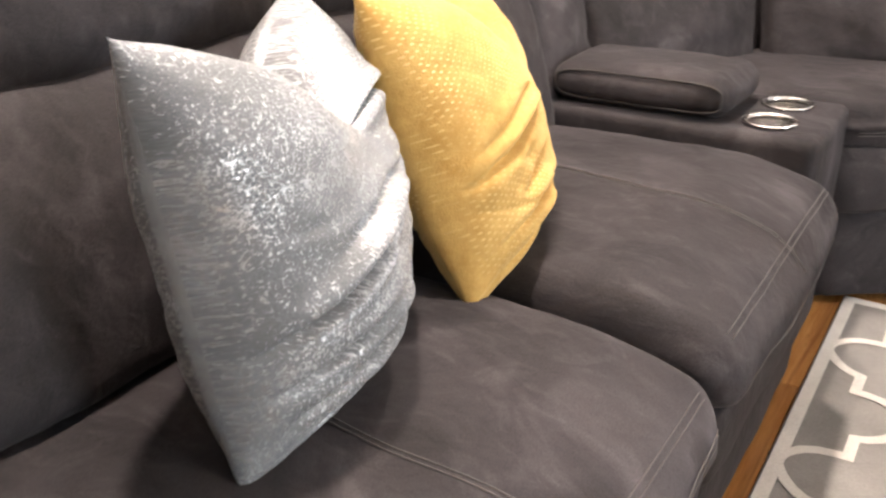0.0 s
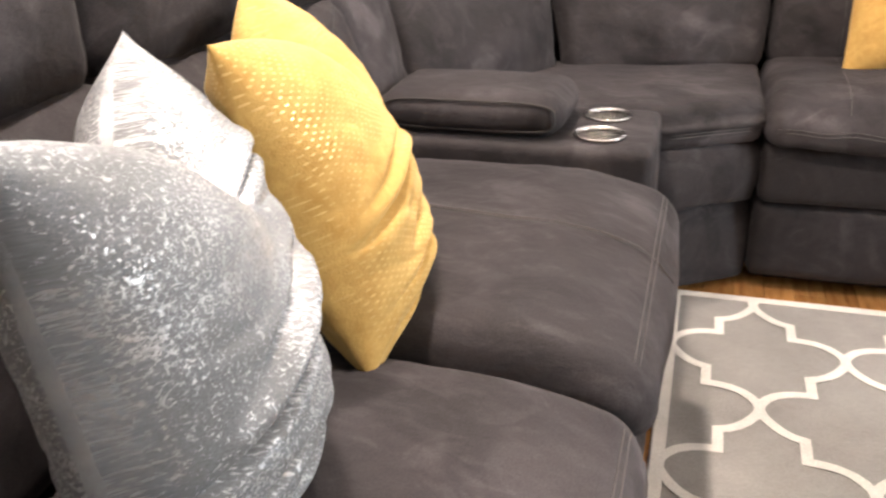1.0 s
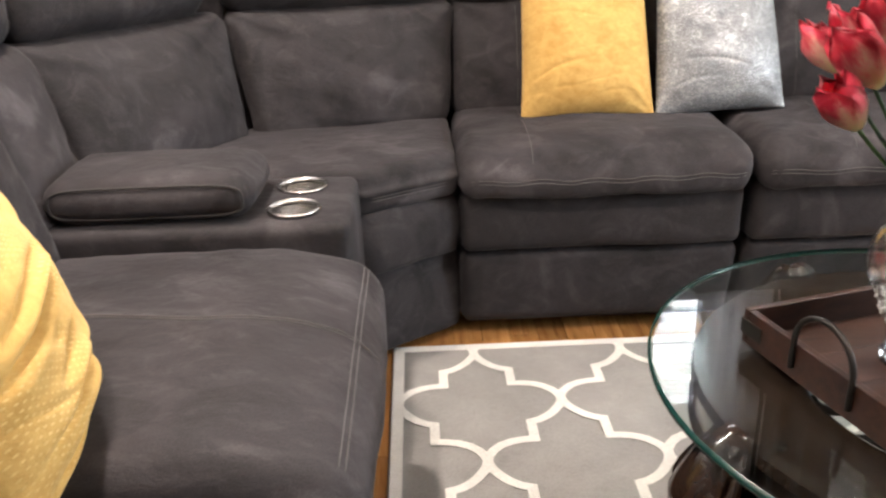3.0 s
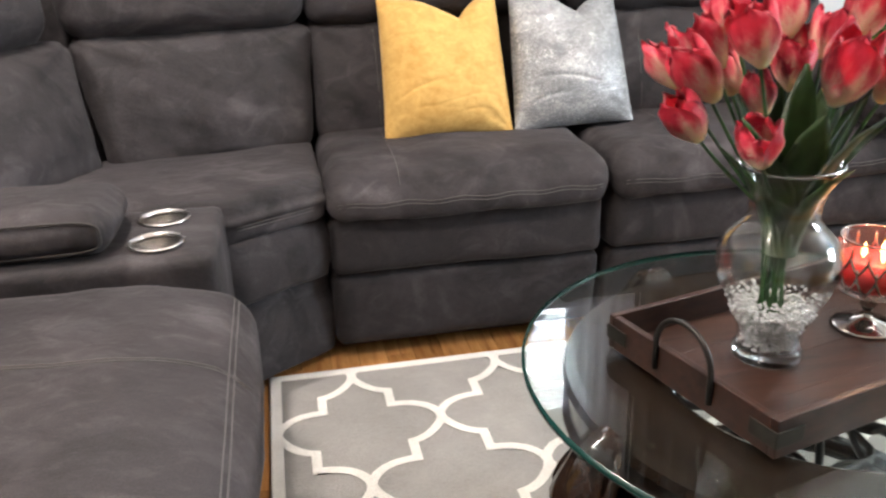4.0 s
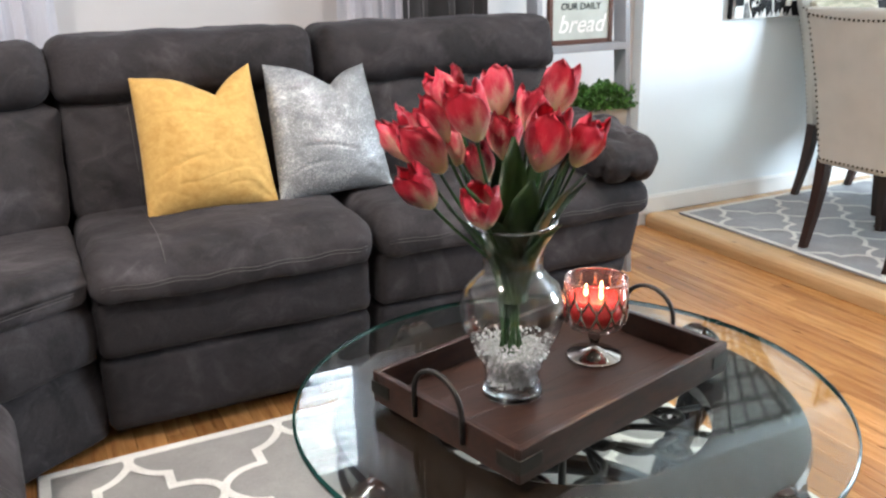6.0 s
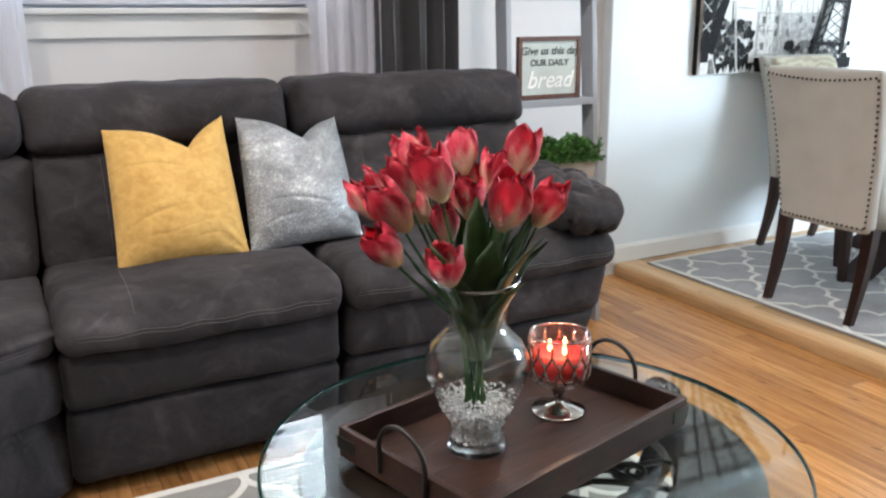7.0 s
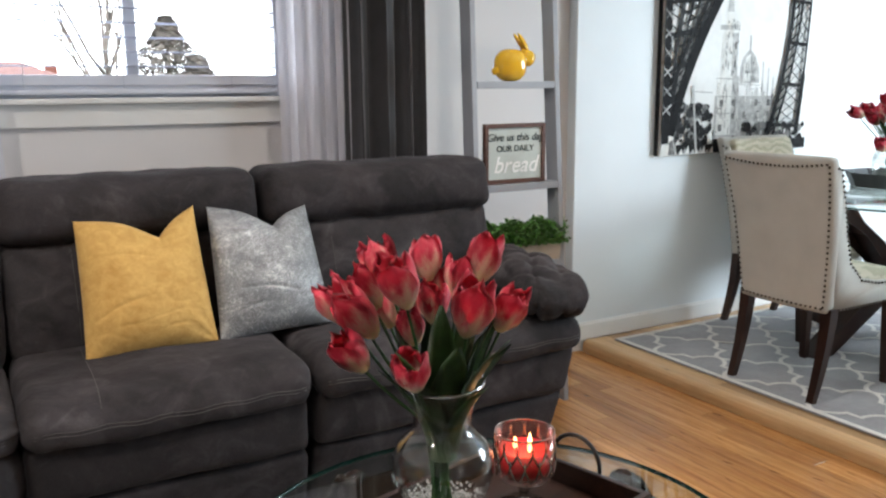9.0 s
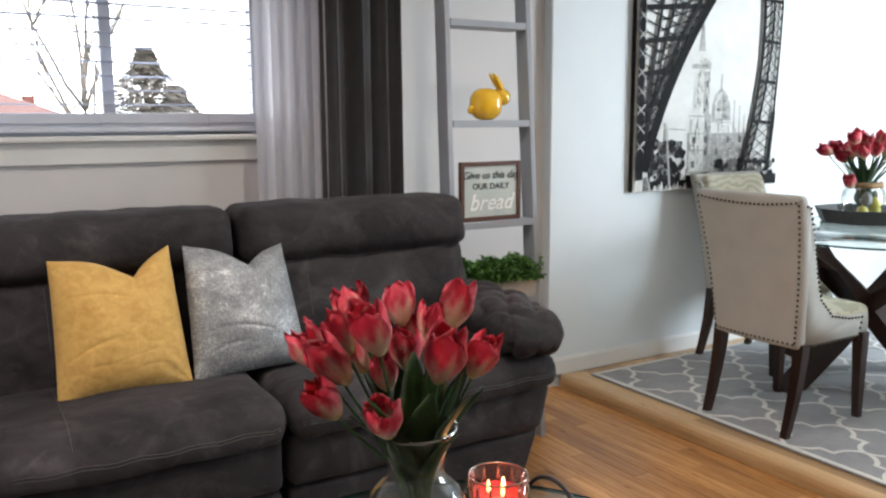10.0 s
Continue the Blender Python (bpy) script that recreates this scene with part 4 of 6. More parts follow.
def lattice(cx, cy, a, b, x0, x1, y0, y1, z, width):
    """The ogee trellis of a rug, cut to its field, as raised strips."""
    half = [(0, 1), (0.015, 0.93), (0.06, 0.855), (0.13, 0.77), (0.22, 0.69), (0.33, 0.63), (0.43, 0.605), (0.43, 0.46), (0.43, 0.32), (0.56, 0.315), (0.70, 0.29), (0.83, 0.235), (0.92, 0.16), (0.98, 0.08), (1, 0)]
    bm = bmesh.new()
    nx, ny = int((x1 - x0) / a) + 3, int((y1 - y0) / b) + 3

    def clip(p):
        return Vector((min(max(p.x, x0), x1), min(max(p.y, y0), y1), 0))
    for i in range(-nx, nx + 1):
        for j in range(-ny, ny + 1):
            if (i + j) % 2:
                continue
            ox, oy = cx + i * a, cy + j * b
            for sx, sy in ((1, 1), (-1, 1)):
                line = [Vector((ox + sx * px * a, oy + sy * py * b, 0)) for px, py in half]
                if not any(x0 < p.x < x1 and y0 < p.y < y1 for p in line):
                    continue
                rails = []
                for k, p in enumerate(line):
                    d0 = (p - line[k - 1]).normalized() if k else None
                    d1 = (line[k + 1] - p).normalized() if k < len(line) - 1 else None
                    d = ((d0 or d1) + (d1 or d0)).normalized()
                    nrm = Vector((-d.y, d.x, 0))
                    cosine = max(0.55, nrm.dot(Vector((-(d1 or d0).y, (d1 or d0).x, 0))))
                    h = nrm * width / 2 / cosine
                    rails.append((clip(p + h), clip(p - h)))
                for (p0, q0), (p1, q1) in zip(rails, rails[1:]):
                    if (p0 - q0).length < 1e-4 and (p1 - q1).length < 1e-4:
                        continue
                    vs = [bm.verts.new((v.x, v.y, z + 0.0005 * (sx + 1) + 0.00025 * (i % 2))) for v in (q0, q1, p1, p0)]
                    bm.faces.new(vs)
    bmesh.ops.recalc_face_normals(bm, faces=bm.faces)
    for f in bm.faces:
        if f.normal.z < 0:
            f.normal_flip()
    return bm


def rug(x0, x1, y0, y1, z, grey, cx, cy, a, b, width, border, label):
    r = thing("rug", ((x0 + x1) / 2, (y0 + y1) / 2, z), label, "rug")
    part("field", box(x0, x1, y0, y1, z, z + 0.009, 0.003), grey, r)
    t = z + 0.0105
    bd = border
    part("border", merged(box(x0 + 0.004, x1 - 0.004, y1 - bd, y1 - 0.004, z + 0.008, t), box(x0 + 0.004, x1 - 0.004, y0 + 0.004, y0 + bd, z + 0.008, t),
         box(x0 + 0.004, x0 + bd, y0 + bd, y1 - bd, z + 0.008, t), box(x1 - bd, x1 - 0.004, y0 + bd, y1 - bd, z + 0.008, t)), RUG_WHITE, r, smooth=False)
    part("trellis_pattern", lattice(cx, cy, a, b, x0 + bd * 0.9, x1 - bd * 0.9, y0 + bd * 0.9, y1 - bd * 0.9, t + 0.0006, width), RUG_WHITE, r, smooth=False)
    return r


rug(0.093, 1.80, -0.35, 2.182, 0.0005, RUG_GREY, 0.317, 1.883, 0.2045, 0.245, 0.0235, 0.032, "grey area rug with an ivory trellis pattern")
rug(3.09, 5.5, 0.6, 3.135, STEP_Z + 0.0005, DRUG_GREY, 3.30, 2.84, 0.19, 0.22, 0.020, 0.03, "grey trellis rug below the dining table")

# ---- coffee table ----
TX, TY, TZ, TR = 1.055, 1.174, 0.48, 0.51


def spiral(c, r0, r1, turns, a0, ax, ay, n=36):
    c, ax, ay = Vector(c), Vector(ax), Vector(ay)
    out = []
    for k in range(n + 1):
        t = k / n
        r = r0 + (r1 - r0) * t
        a = radians(a0) + turns * 2 * math.pi * t
        out.append(c + ax * r * math.cos(a) + ay * r * math.sin(a))
    return out


def coffee_table():
    s = thing("coffee_table", (TX, TY, 0.0), "round glass coffee table on a carved dark wood base", "coffee table")
    top = part("glass_top", turned([(0, 0), (TR - 0.006, 0), (TR, 0.003), (TR, 0.009), (TR - 0.008, 0.012), (0, 0.012)], 128, at=(TX, TY, TZ - 0.012)), TABLE_GLASS, s, "clear round glass top with a green edge", False)
    part("glass_edge", turned([(TR - 0.002, 0.0004), (TR + 0.0008, 0.002), (TR + 0.0014, 0.006), (TR + 0.0008, 0.0105), (TR - 0.004, 0.0126)], 128, at=(TX, TY, TZ - 0.012)), GLASS_EDGE, top)
    for k in range(6):
        a = radians(20 + 60 * k)
        part("glass_pad", turned([(0.0, 0), (0.008, 0), (0.008, 0.003), (0, 0.003)], 16, at=(TX + 0.40 * math.cos(a), TY + 0.40 * math.sin(a), TZ - 0.0165)), GLASS, s)
    part("apron_ring", turned([(0.405, 0.35), (0.43, 0.355), (0.438, 0.37), (0.428, 0.385), (0.428, 0.43), (0.44, 0.445), (0.435, 0.46), (0.415, 0.4625), (0.285, 0.4625), (0.272, 0.455), (0.272, 0.43), (0.29, 0.42), (0.39, 0.415), (0.395, 0.35)], 128, at=(TX, TY, 0), close=True), TABLE_WOOD, s, "", False)
    part("lower_ring", turned([(0.26, 0.13), (0.30, 0.13), (0.305, 0.145), (0.30, 0.16), (0.26, 0.16), (0.255, 0.145)], 64, at=(TX, TY, 0), close=True), TABLE_WOOD, s)
    for k in range(4):
        a = 194.5 + 90 * k
        ca, sa = math.cos(radians(a)), math.sin(radians(a))
        prof = [(0.425, 0.465, 0.030), (0.465, 0.43, 0.042), (0.490, 0.38, 0.050), (0.483, 0.32, 0.044), (0.43, 0.25, 0.034), (0.375, 0.19, 0.030), (0.34, 0.13, 0.028), (0.35, 0.075, 0.030), (0.40, 0.035, 0.036), (0.45, 0.03, 0.03)]
        pts = []
        for q0, q1 in zip(prof, prof[1:]):
            for m in range(4):
                pts.append([q0[i] + (q1[i] - q0[i]) * m / 4 for i in range(3)])
        pts.append(list(prof[-1]))
        leg = part("leg", tube([(TX + r * ca, TY + r * sa, z) for r, z, _ in pts], [w for _, _, w in pts], 14), TABLE_WOOD, s, "carved scroll leg")
        # acanthus leaves carved on the knee
        for q in range(-3, 4):
            rib = []
            for m in range(11):
                t = m / 10
                r = 0.455 + 0.066 * math.sin(math.pi * (0.12 + 0.80 * t))
                side = q * 0.0145 * (0.55 + 0.75 * math.sin(math.pi * min(1, t + 0.12)))
                z = 0.462 - 0.19 * t
                rr = r - 0.011 * abs(q) * 0.8
                rib.append((TX + rr * ca - side * sa, TY + rr * sa + side * ca, z + 0.010 * math.sin(7 * t + q)))
            part("acanthus_leaf", tube(rib, [0.004 + 0.007 * math.sin(math.pi * (0.08 + 0.84 * m / 10)) for m in range(11)], 8), TABLE_WOOD, leg)
    # wrought iron scrolls below the glass
    for k in range(4):
        a = radians(235 + 90 * k)
        d, up = Vector((math.cos(a), math.sin(a), 0)), Vector((0, 0, 1))
        nrm = Vector((-d.y, d.x, 0))
        c = Vector((TX, TY, 0.40))
        part("iron_bar", tube([c + d * (0.03 + 0.25 * t) + up * 0.012 * math.sin(math.pi * t) for t in [m / 10 for m in range(11)]], 0.0065, 8), IRON, s)
        for sg in (1, -1):
            sp = spiral(c + d * 0.205 + nrm * sg * 0.062, 0.008, 0.043, 1.35, 150, d, nrm * sg, 36)
            tail = [sp[-1].lerp(c + d * 0.06 + nrm * sg * 0.03, t) + nrm * sg * 0.05 * math.sin(math.pi * t) for t in (0.2, 0.4, 0.6, 0.8, 1.0)]
            part("iron_scroll", tube(sp + tail, 0.0066, 8), IRON, s)
        q = radians(235 + 90 * k + 45)
        e = Vector((math.cos(q), math.sin(q), 0))
        n2 = Vector((-e.y, e.x, 0))
        part("iron_arc", tube([c + e * (0.27 - 0.19 * math.sin(math.pi * t)) + n2 * (0.20 * (t - 0.5) * 2 * 0.55) for t in [m / 14 for m in range(15)]], 0.0058, 8), IRON, s)
    part("iron_rosette", turned([(0, 0.36), (0.03, 0.365), (0.045, 0.39), (0.03, 0.42), (0, 0.43)], 20, at=(TX, TY, 0)), IRON, s)
    for k in range(8):
        a = radians(45 * k + 10)
        part("iron_leaf", moved(puff((0, 0, 0), (0.05, 0.018, 0.006), 0.005, 10, (0, 0, 0.004), 0.002, 20, k), pose(TX + 0.075 * math.cos(a), TY + 0.075 * math.sin(a), 0.40, 0, -20, math.degrees(a))), IRON, s)
    return s


coffee_table()


def tray():
    at, ang = Vector((TX - 0.005, TY + 0.028, TZ)), 14.5
    m = pose(at.x, at.y, at.z + 0.0005, 0, 0, ang)
    s = thing("serving_tray", at, "dark brown wooden serving tray with iron handles", "tray")
    hx, hy, h, t = 0.29, 0.19, 0.062, 0.013

    def put(name, bm, mat, label="", smooth=False):
        return part(name, moved(bm, m), mat, s, label, smooth)
    wide = (2 * hy - 2 * t) / 4
    for k in range(4):
        put("floor_board", box(-hx + t, hx - t, -hy + t + wide * k + 0.0002, -hy + t + wide * (k + 1) - 0.0002, 0.0, 0.012, 0.0005), WALNUT)
    put("side", box(-hx, hx, -hy, -hy + t, 0, h, 0.002), WALNUT)
    put("side", box(-hx, hx, hy - t, hy, 0, h, 0.002), WALNUT)
    put("end", box(-hx, -hx + t, -hy + t, hy - t, 0, h - 0.001, 0.002), WALNUT)
    put("end", box(hx - t, hx, -hy + t, hy - t, 0, h - 0.001, 0.002), WALNUT)
    for sx in (-1, 1):
        for sy in (-1, 1):
            bm = merged(box(-0.05, 0.002, -0.0025, 0.0, 0.018, 0.044, 0.001), box(0.0, 0.0025, 0.0, 0.05, 0.018, 0.044, 0.001))
            for v in bm.verts:
                v.co = Vector((sx * (hx + 0.0005) + sx * v.co.x, sy * (hy + 0.0005) - sy * v.co.y, v.co.z))
            bmesh.ops.recalc_face_normals(bm, faces=bm.faces)
            put("corner_plate", bm, BRONZE, "weathered bronze corner plate")
        path = [(sx * (hx + 0.004), -0.062, 0.02), (sx * (hx + 0.004), -0.062, 0.065)]
        path += [(sx * (hx + 0.004), -0.062 * math.cos(math.pi * k / 16), 0.068 + 0.058 * math.sin(math.pi * k / 16)) for k in range(17)]
        path += [(sx * (hx + 0.004), 0.062, 0.065), (sx * (hx + 0.004), 0.062, 0.02)]
        put("handle", tube(path, 0.0048, 8), IRON, "arched wrought iron handle", True)
    return s, m


TRAY, TRAY_M = tray()
VX, VY, VZ = 0.953, 1.196, TZ + 0.013

# ---- tulips ----


def petal(length, width, cup, seed, open_by):
    """One curved petal from the origin up, as a thin closed shell with its length in the UV map."""
    bm = bmesh.new()
    uv = bm.loops.layers.uv.new("UVMap")
    nu, nv = 6, 9
    rows = []
    for j in range(nv + 1):
        t = j / nv
        w = width * min(1.0, 0.35 + 2.2 * t) * (1 - t ** 5) ** 0.5 + 0.004
        row = []
        for i in range(nu + 1):
            s = 2 * i / nu - 1
            rad = cup * math.sin(math.pi * min(1.0, 0.08 + 0.62 * t)) + open_by * t * t
            a = s * w / max(0.012, cup) * 0.5
            tip = 0.004 * math.sin(9 * t + seed + 4 * s) * t
            row.append((bm.verts.new((rad * math.cos(a) + tip, rad * math.sin(a) * 1.0, length * t - 0.10 * length * s * s * t + tip)), t))
        rows.append(row)
    for a, b in zip(rows, rows[1:]):
        for i in range(nu):
            f = bm.faces.new((a[i][0], a[i + 1][0], b[i + 1][0], b[i][0]))
            for lp, (_, tt) in zip(f.loops, (a[i], a[i + 1], b[i + 1], b[i])):
                lp[uv].uv = (0.5, tt)
    return bm


PETALS = []
for k in range(4):
    b = petal(0.086, 0.074, 0.034, k * 1.9, [-0.010, -0.005, 0.000, -0.014][k])
    bmesh.ops.solidify(b, geom=b.faces[:], thickness=0.0011)
    me = bpy.data.meshes.new("petal")
    b.to_mesh(me)
    b.free()
    me.polygons.foreach_set("use_smooth", [True] * len(me.polygons))
    me.materials.append(PETAL)
    PETALS.append(me)


def blade(points, width, bend=0.3):
    """A folded leaf along a line."""
    bm = bmesh.new()
    n = len(points)
    pts = [Vector(p) for p in points]
    rows = []
    for k, p in enumerate(pts):
        t = k / (n - 1)
        d = (pts[min(k + 1, n - 1)] - pts[max(k - 1, 0)]).normalized()
        side = d.cross(Vector((0, 0, 1)))
        side = side.normalized() if side.length > 1e-3 else Vector((1, 0, 0))
        up = side.cross(d)
        w = width * math.sin(math.pi * (0.10 + 0.88 * t)) ** 0.8
        rows.append([bm.verts.new(p + side * w * s + up * bend * w * abs(s)) for s in (-1, -0.5, 0, 0.5, 1)])
    for a, b in zip(rows, rows[1:]):
        for i in range(4):
            bm.faces.new((a[i], a[i + 1], b[i + 1], b[i]))
    bmesh.ops.solidify(bm, geom=bm.faces[:], thickness=0.0008)
    return bm


def bouquet(at, foot, neck, heads, leaves, size, label, seed):
    """Tulips standing in a vase: heads are places of blooms relative to at, with their lean outward."""
    s = thing("tulip_bouquet", at, label, "flowers")
    rnd = random.Random(seed)
    at = Vector(at)
    for hx, hy, hz, sc in heads:
        head = at + Vector((hx, hy, hz))
        out = Vector((hx, hy, 0))
        low = at + Vector((rnd.uniform(-1, 1) * foot[0], rnd.uniform(-1, 1) * foot[0], foot[1]))
        mid = at + Vector((hx * neck[0], hy * neck[0], neck[1]))
        pts = []
        bend = head + Vector((-hx * 0.15, -hy * 0.15, -0.05 * size))
        for k in range(13):
            t = k / 12
            if t < 0.5:
                p = low.lerp(mid, t * 2)
            else:
                u = (t - 0.5) * 2
                p = mid * (1 - u) ** 2 + bend * 2 * u * (1 - u) + head * u * u
            pts.append(p)
        part("stem", tube(pts, 0.0028 * size, 6), STEM, s)
        lean = min(75, 260 * out.length / max(0.3, size)) * rnd.uniform(0.6, 1.1)
        yaw = math.degrees(math.atan2(hy, hx))
        tilt = pose(head.x, head.y, head.z, 0, 0, yaw) @ pose(0, 0, 0, 0, lean, 0) @ pose(0, 0, 0, 0, 0, rnd.uniform(0, 360))
        bloom = new("bloom")
        bloom.empty_display_size = 0.02
        bloom.parent = s
        bloom.matrix_parent_inverse = WORLD_OF[s.name].inverted()
        sc *= 0.96
        bloom.matrix_basis = tilt @ pose(0, 0, -0.036 * sc * size) @ Matrix.Diagonal((sc * size, sc * size, sc * size * rnd.uniform(0.95, 1.1), 1))
        for k in range(6):
            p = new("petal", PETALS[rnd.randrange(4)])
            p.parent = bloom
            inner = 0.86 if k % 2 else 1.0
            p.matrix_basis = pose(0, 0, -0.002, 0, 0, 60 * k + rnd.uniform(-8, 8)) @ Matrix.Diagonal((inner, inner, inner * rnd.uniform(0.94, 1.06), 1))
    for pts, w in leaves:
        part("leaf", blade([at + Vector(p) for p in pts], w), LEAF, s)
    return s


def vase():
    s = thing("glass_vase", (VX, VY, VZ), "clear glass urn vase with glass beads inside", "vase")
    outer = [(0.0, 0.0), (0.050, 0.0), (0.054, 0.004), (0.0535, 0.014), (0.047, 0.03), (0.049, 0.05), (0.062, 0.085), (0.078, 0.12), (0.0865, 0.15), (0.086, 0.175), (0.076, 0.20), (0.058, 0.218), (0.050, 0.23), (0.051, 0.25), (0.058, 0.28), (0.072, 0.308), (0.0735, 0.31)]
    outer = [(r * 1.06 * (1.0 + 0.045 * math.exp(-((z - 0.15) / 0.06) ** 2)), z * 1.075) for r, z in outer]
    inner = [(r - 0.003, z + 0.001) for r, z in outer[::-1] if z > 0.02] + [(0.040, 0.022), (0.0, 0.022)]
    bm = turned(outer + inner, 56, at=(VX, VY, VZ))
    part("glass_body", bm, GLASS, s).visible_shadow = False
    part("thick_base", turned([(0, 0.001), (0.052, 0.001), (0.0555, 0.005), (0.0550, 0.014), (0.0500, 0.026), (0.043, 0.0235), (0.0, 0.0225)], 48, at=(VX, VY, VZ)), SOLID_GLASS, s, "thick clear glass base").visible_shadow = False
    part("rim", turned([(0.0745, 0.330), (0.0762, 0.3355), (0.0785, 0.3355), (0.0795, 0.331), (0.077, 0.328)], 56, at=(VX, VY, VZ), close=True), SOLID_GLASS, s).visible_shadow = False
    rnd = random.Random(4)
    beads = bmesh.new()
    n = 0
    while n < 2600:
        z = rnd.uniform(0.024, 0.108)
        rmax = 0.044 + 0.032 * max(0, (z - 0.045)) / 0.06 if z > 0.045 else 0.044
        a, r = rnd.uniform(0, 6.283), rmax * math.sqrt(rnd.uniform(0.1, 1))
        if z > 0.100 - 0.25 * (r - 0.04) and rnd.random() < 0.6:
            continue
        bmesh.ops.create_icosphere(beads, subdivisions=1, radius=rnd.uniform(0.0024, 0.0036), matrix=Matrix.Translation((VX + r * math.cos(a), VY + r * math.sin(a), VZ + z)))
        n += 1
    b = part("bead_heap", beads, BEAD, s, "heap of small clear glass beads")
    b["kind"] = "stuff"
    return s


vase()
# places of the blooms in metres from the vase's foot
HEADS = [(-0.078, 0.081, 0.551, 1.1), (0.007, 0.065, 0.546, 1.05), (-0.084, -0.008, 0.525, 1.2), (-0.106, 0.087, 0.498, 1.05), (-0.153, 0.126, 0.469, 1.1), (-0.146, 0.029, 0.467, 1.2), (-0.168, 0.019, 0.408, 1.1), (-0.012, 0.007, 0.478, 1.0), (0.092, 0.003, 0.546, 1.15), (0.046, 0.019, 0.518, 0.95), (0.011, -0.088, 0.482, 1.35), (0.086, -0.086, 0.471, 1.05), (-0.089, -0.052, 0.381, 1.1), (-0.038, 0.046, 0.43, 0.95), (-0.071, 0.089, 0.459, 1.0), (0.034, 0.061, 0.495, 1.0)]
LEAVES = []
for k, (turn, reach, rise, wide) in enumerate(((-60, 0.14, 0.20, 0.026), (-20, 0.13, 0.17, 0.024), (-105, 0.11, 0.20, 0.028), (-140, 0.10, 0.15, 0.022), (170, 0.12, 0.15, 0.022), (120, 0.10, 0.20, 0.024), (60, 0.11, 0.20, 0.024), (15, 0.16, 0.19, 0.022), (-40, 0.07, 0.24, 0.026), (-85, 0.05, 0.17, 0.028), (35, 0.20, 0.24, 0.020), (-120, 0.05, 0.25, 0.024), (-70, 0.10, 0.13, 0.026), (-10, 0.09, 0.14, 0.024), (80, 0.05, 0.24, 0.026), (150, 0.07, 0.20, 0.026), (-160, 0.12, 0.19, 0.020), (-50, 0.12, 0.25, 0.018))):
    ca, sa = math.cos(radians(turn)), math.sin(radians(turn))
    LEAVES.append(([(reach * 0.8 * t ** 1.7 * ca + 0.026 * ca, reach * 0.8 * t ** 1.7 * sa + 0.026 * sa, 0.185 + 1.45 * rise * (t - 0.15 * t * t)) for t in (0, 0.2, 0.4, 0.6, 0.8, 1.0)], wide * 1.25))
bouquet((VX, VY, VZ), (0.02, 0.07), (0.14, 0.25), HEADS, LEAVES, 1.0, "red and cream artificial tulips standing in the glass vase", 6)


def candle():
    cx, cy, z = 1.178, 1.25, TZ + 0.013
    s = thing("candle_holder", (cx, cy, z), "silver footed glass candle holder with a lit red candle", "candle")
    part("stem_foot", turned([(0, 0), (0.056, 0), (0.0575, 0.003), (0.053, 0.006), (0.030, 0.012), (0.012, 0.02), (0.008, 0.03), (0.011, 0.038), (0.014, 0.044), (0.009, 0.052), (0.012, 0.06), (0.03, 0.066), (0, 0.066)], 40, at=(cx, cy, z)), CHROME, s, "silver mercury glass foot")
    bowl = part("bowl", turned([(0, 0.064), (0.040, 0.066), (0.055, 0.071), (0.0600, 0.082), (0.0610, 0.10), (0.0620, 0.168), (0.0590, 0.168), (0.0580, 0.10), (0.0555, 0.084), (0.050, 0.076), (0.0, 0.073)], 48, at=(cx, cy, z)), CANDLE_GLASS, s)
    bowl.visible_shadow = False
    part("wax", turned([(0, 0.075), (0.042, 0.078), (0.051, 0.09), (0.0525, 0.132), (0.045, 0.127), (0, 0.123)], 36, at=(cx, cy, z)), WAX, s, "red candle wax")
    for k in range(3):
        a = 2.1 * k + 0.4
        fx, fy = cx + 0.02 * math.cos(a), cy + 0.02 * math.sin(a)
        part("flame", turned([(0, 0.128), (0.004, 0.134), (0.0045, 0.14), (0.002, 0.15), (0, 0.158)], 10, at=(fx, fy, z)), FLAME, s)
    # silver leaf relief round the bowl
    for k in range(26):
        a = 2 * math.pi * (k // 2 + 0.5 * (k % 2)) / 13
        low = 0.004 + 0.034 * (k % 2)
        for sg in (-1, 1):
            pts = []
            for m in range(7):
                t = m / 6
                aa = a + sg * (0.02 + 0.24 * math.sin(1.9 * t))
                r = 0.0600 + 0.0020 * min(1, t * 3 + 20 * low) + 0.0008
                pts.append((cx + r * math.cos(aa), cy + r * math.sin(aa), z + 0.076 + low + 0.046 * t))
            part("silver_leaf", tube(pts, [0.0012, 0.0022, 0.0028, 0.0028, 0.0022, 0.0016, 0.0008], 6), CHROME, bowl)
    part("rim", turned([(0.0588, 0.1675), (0.0598, 0.1705), (0.0618, 0.1705), (0.0628, 0.1675)], 48, at=(cx, cy, z), close=True), CHROME, bowl)
    return s


candle()
lamp("candle_light", "POINT", Matrix.Translation((1.178, 1.25, TZ + 0.165)), 0.35, (1.0, 0.5, 0.2))

# ---- ladder shelf ----


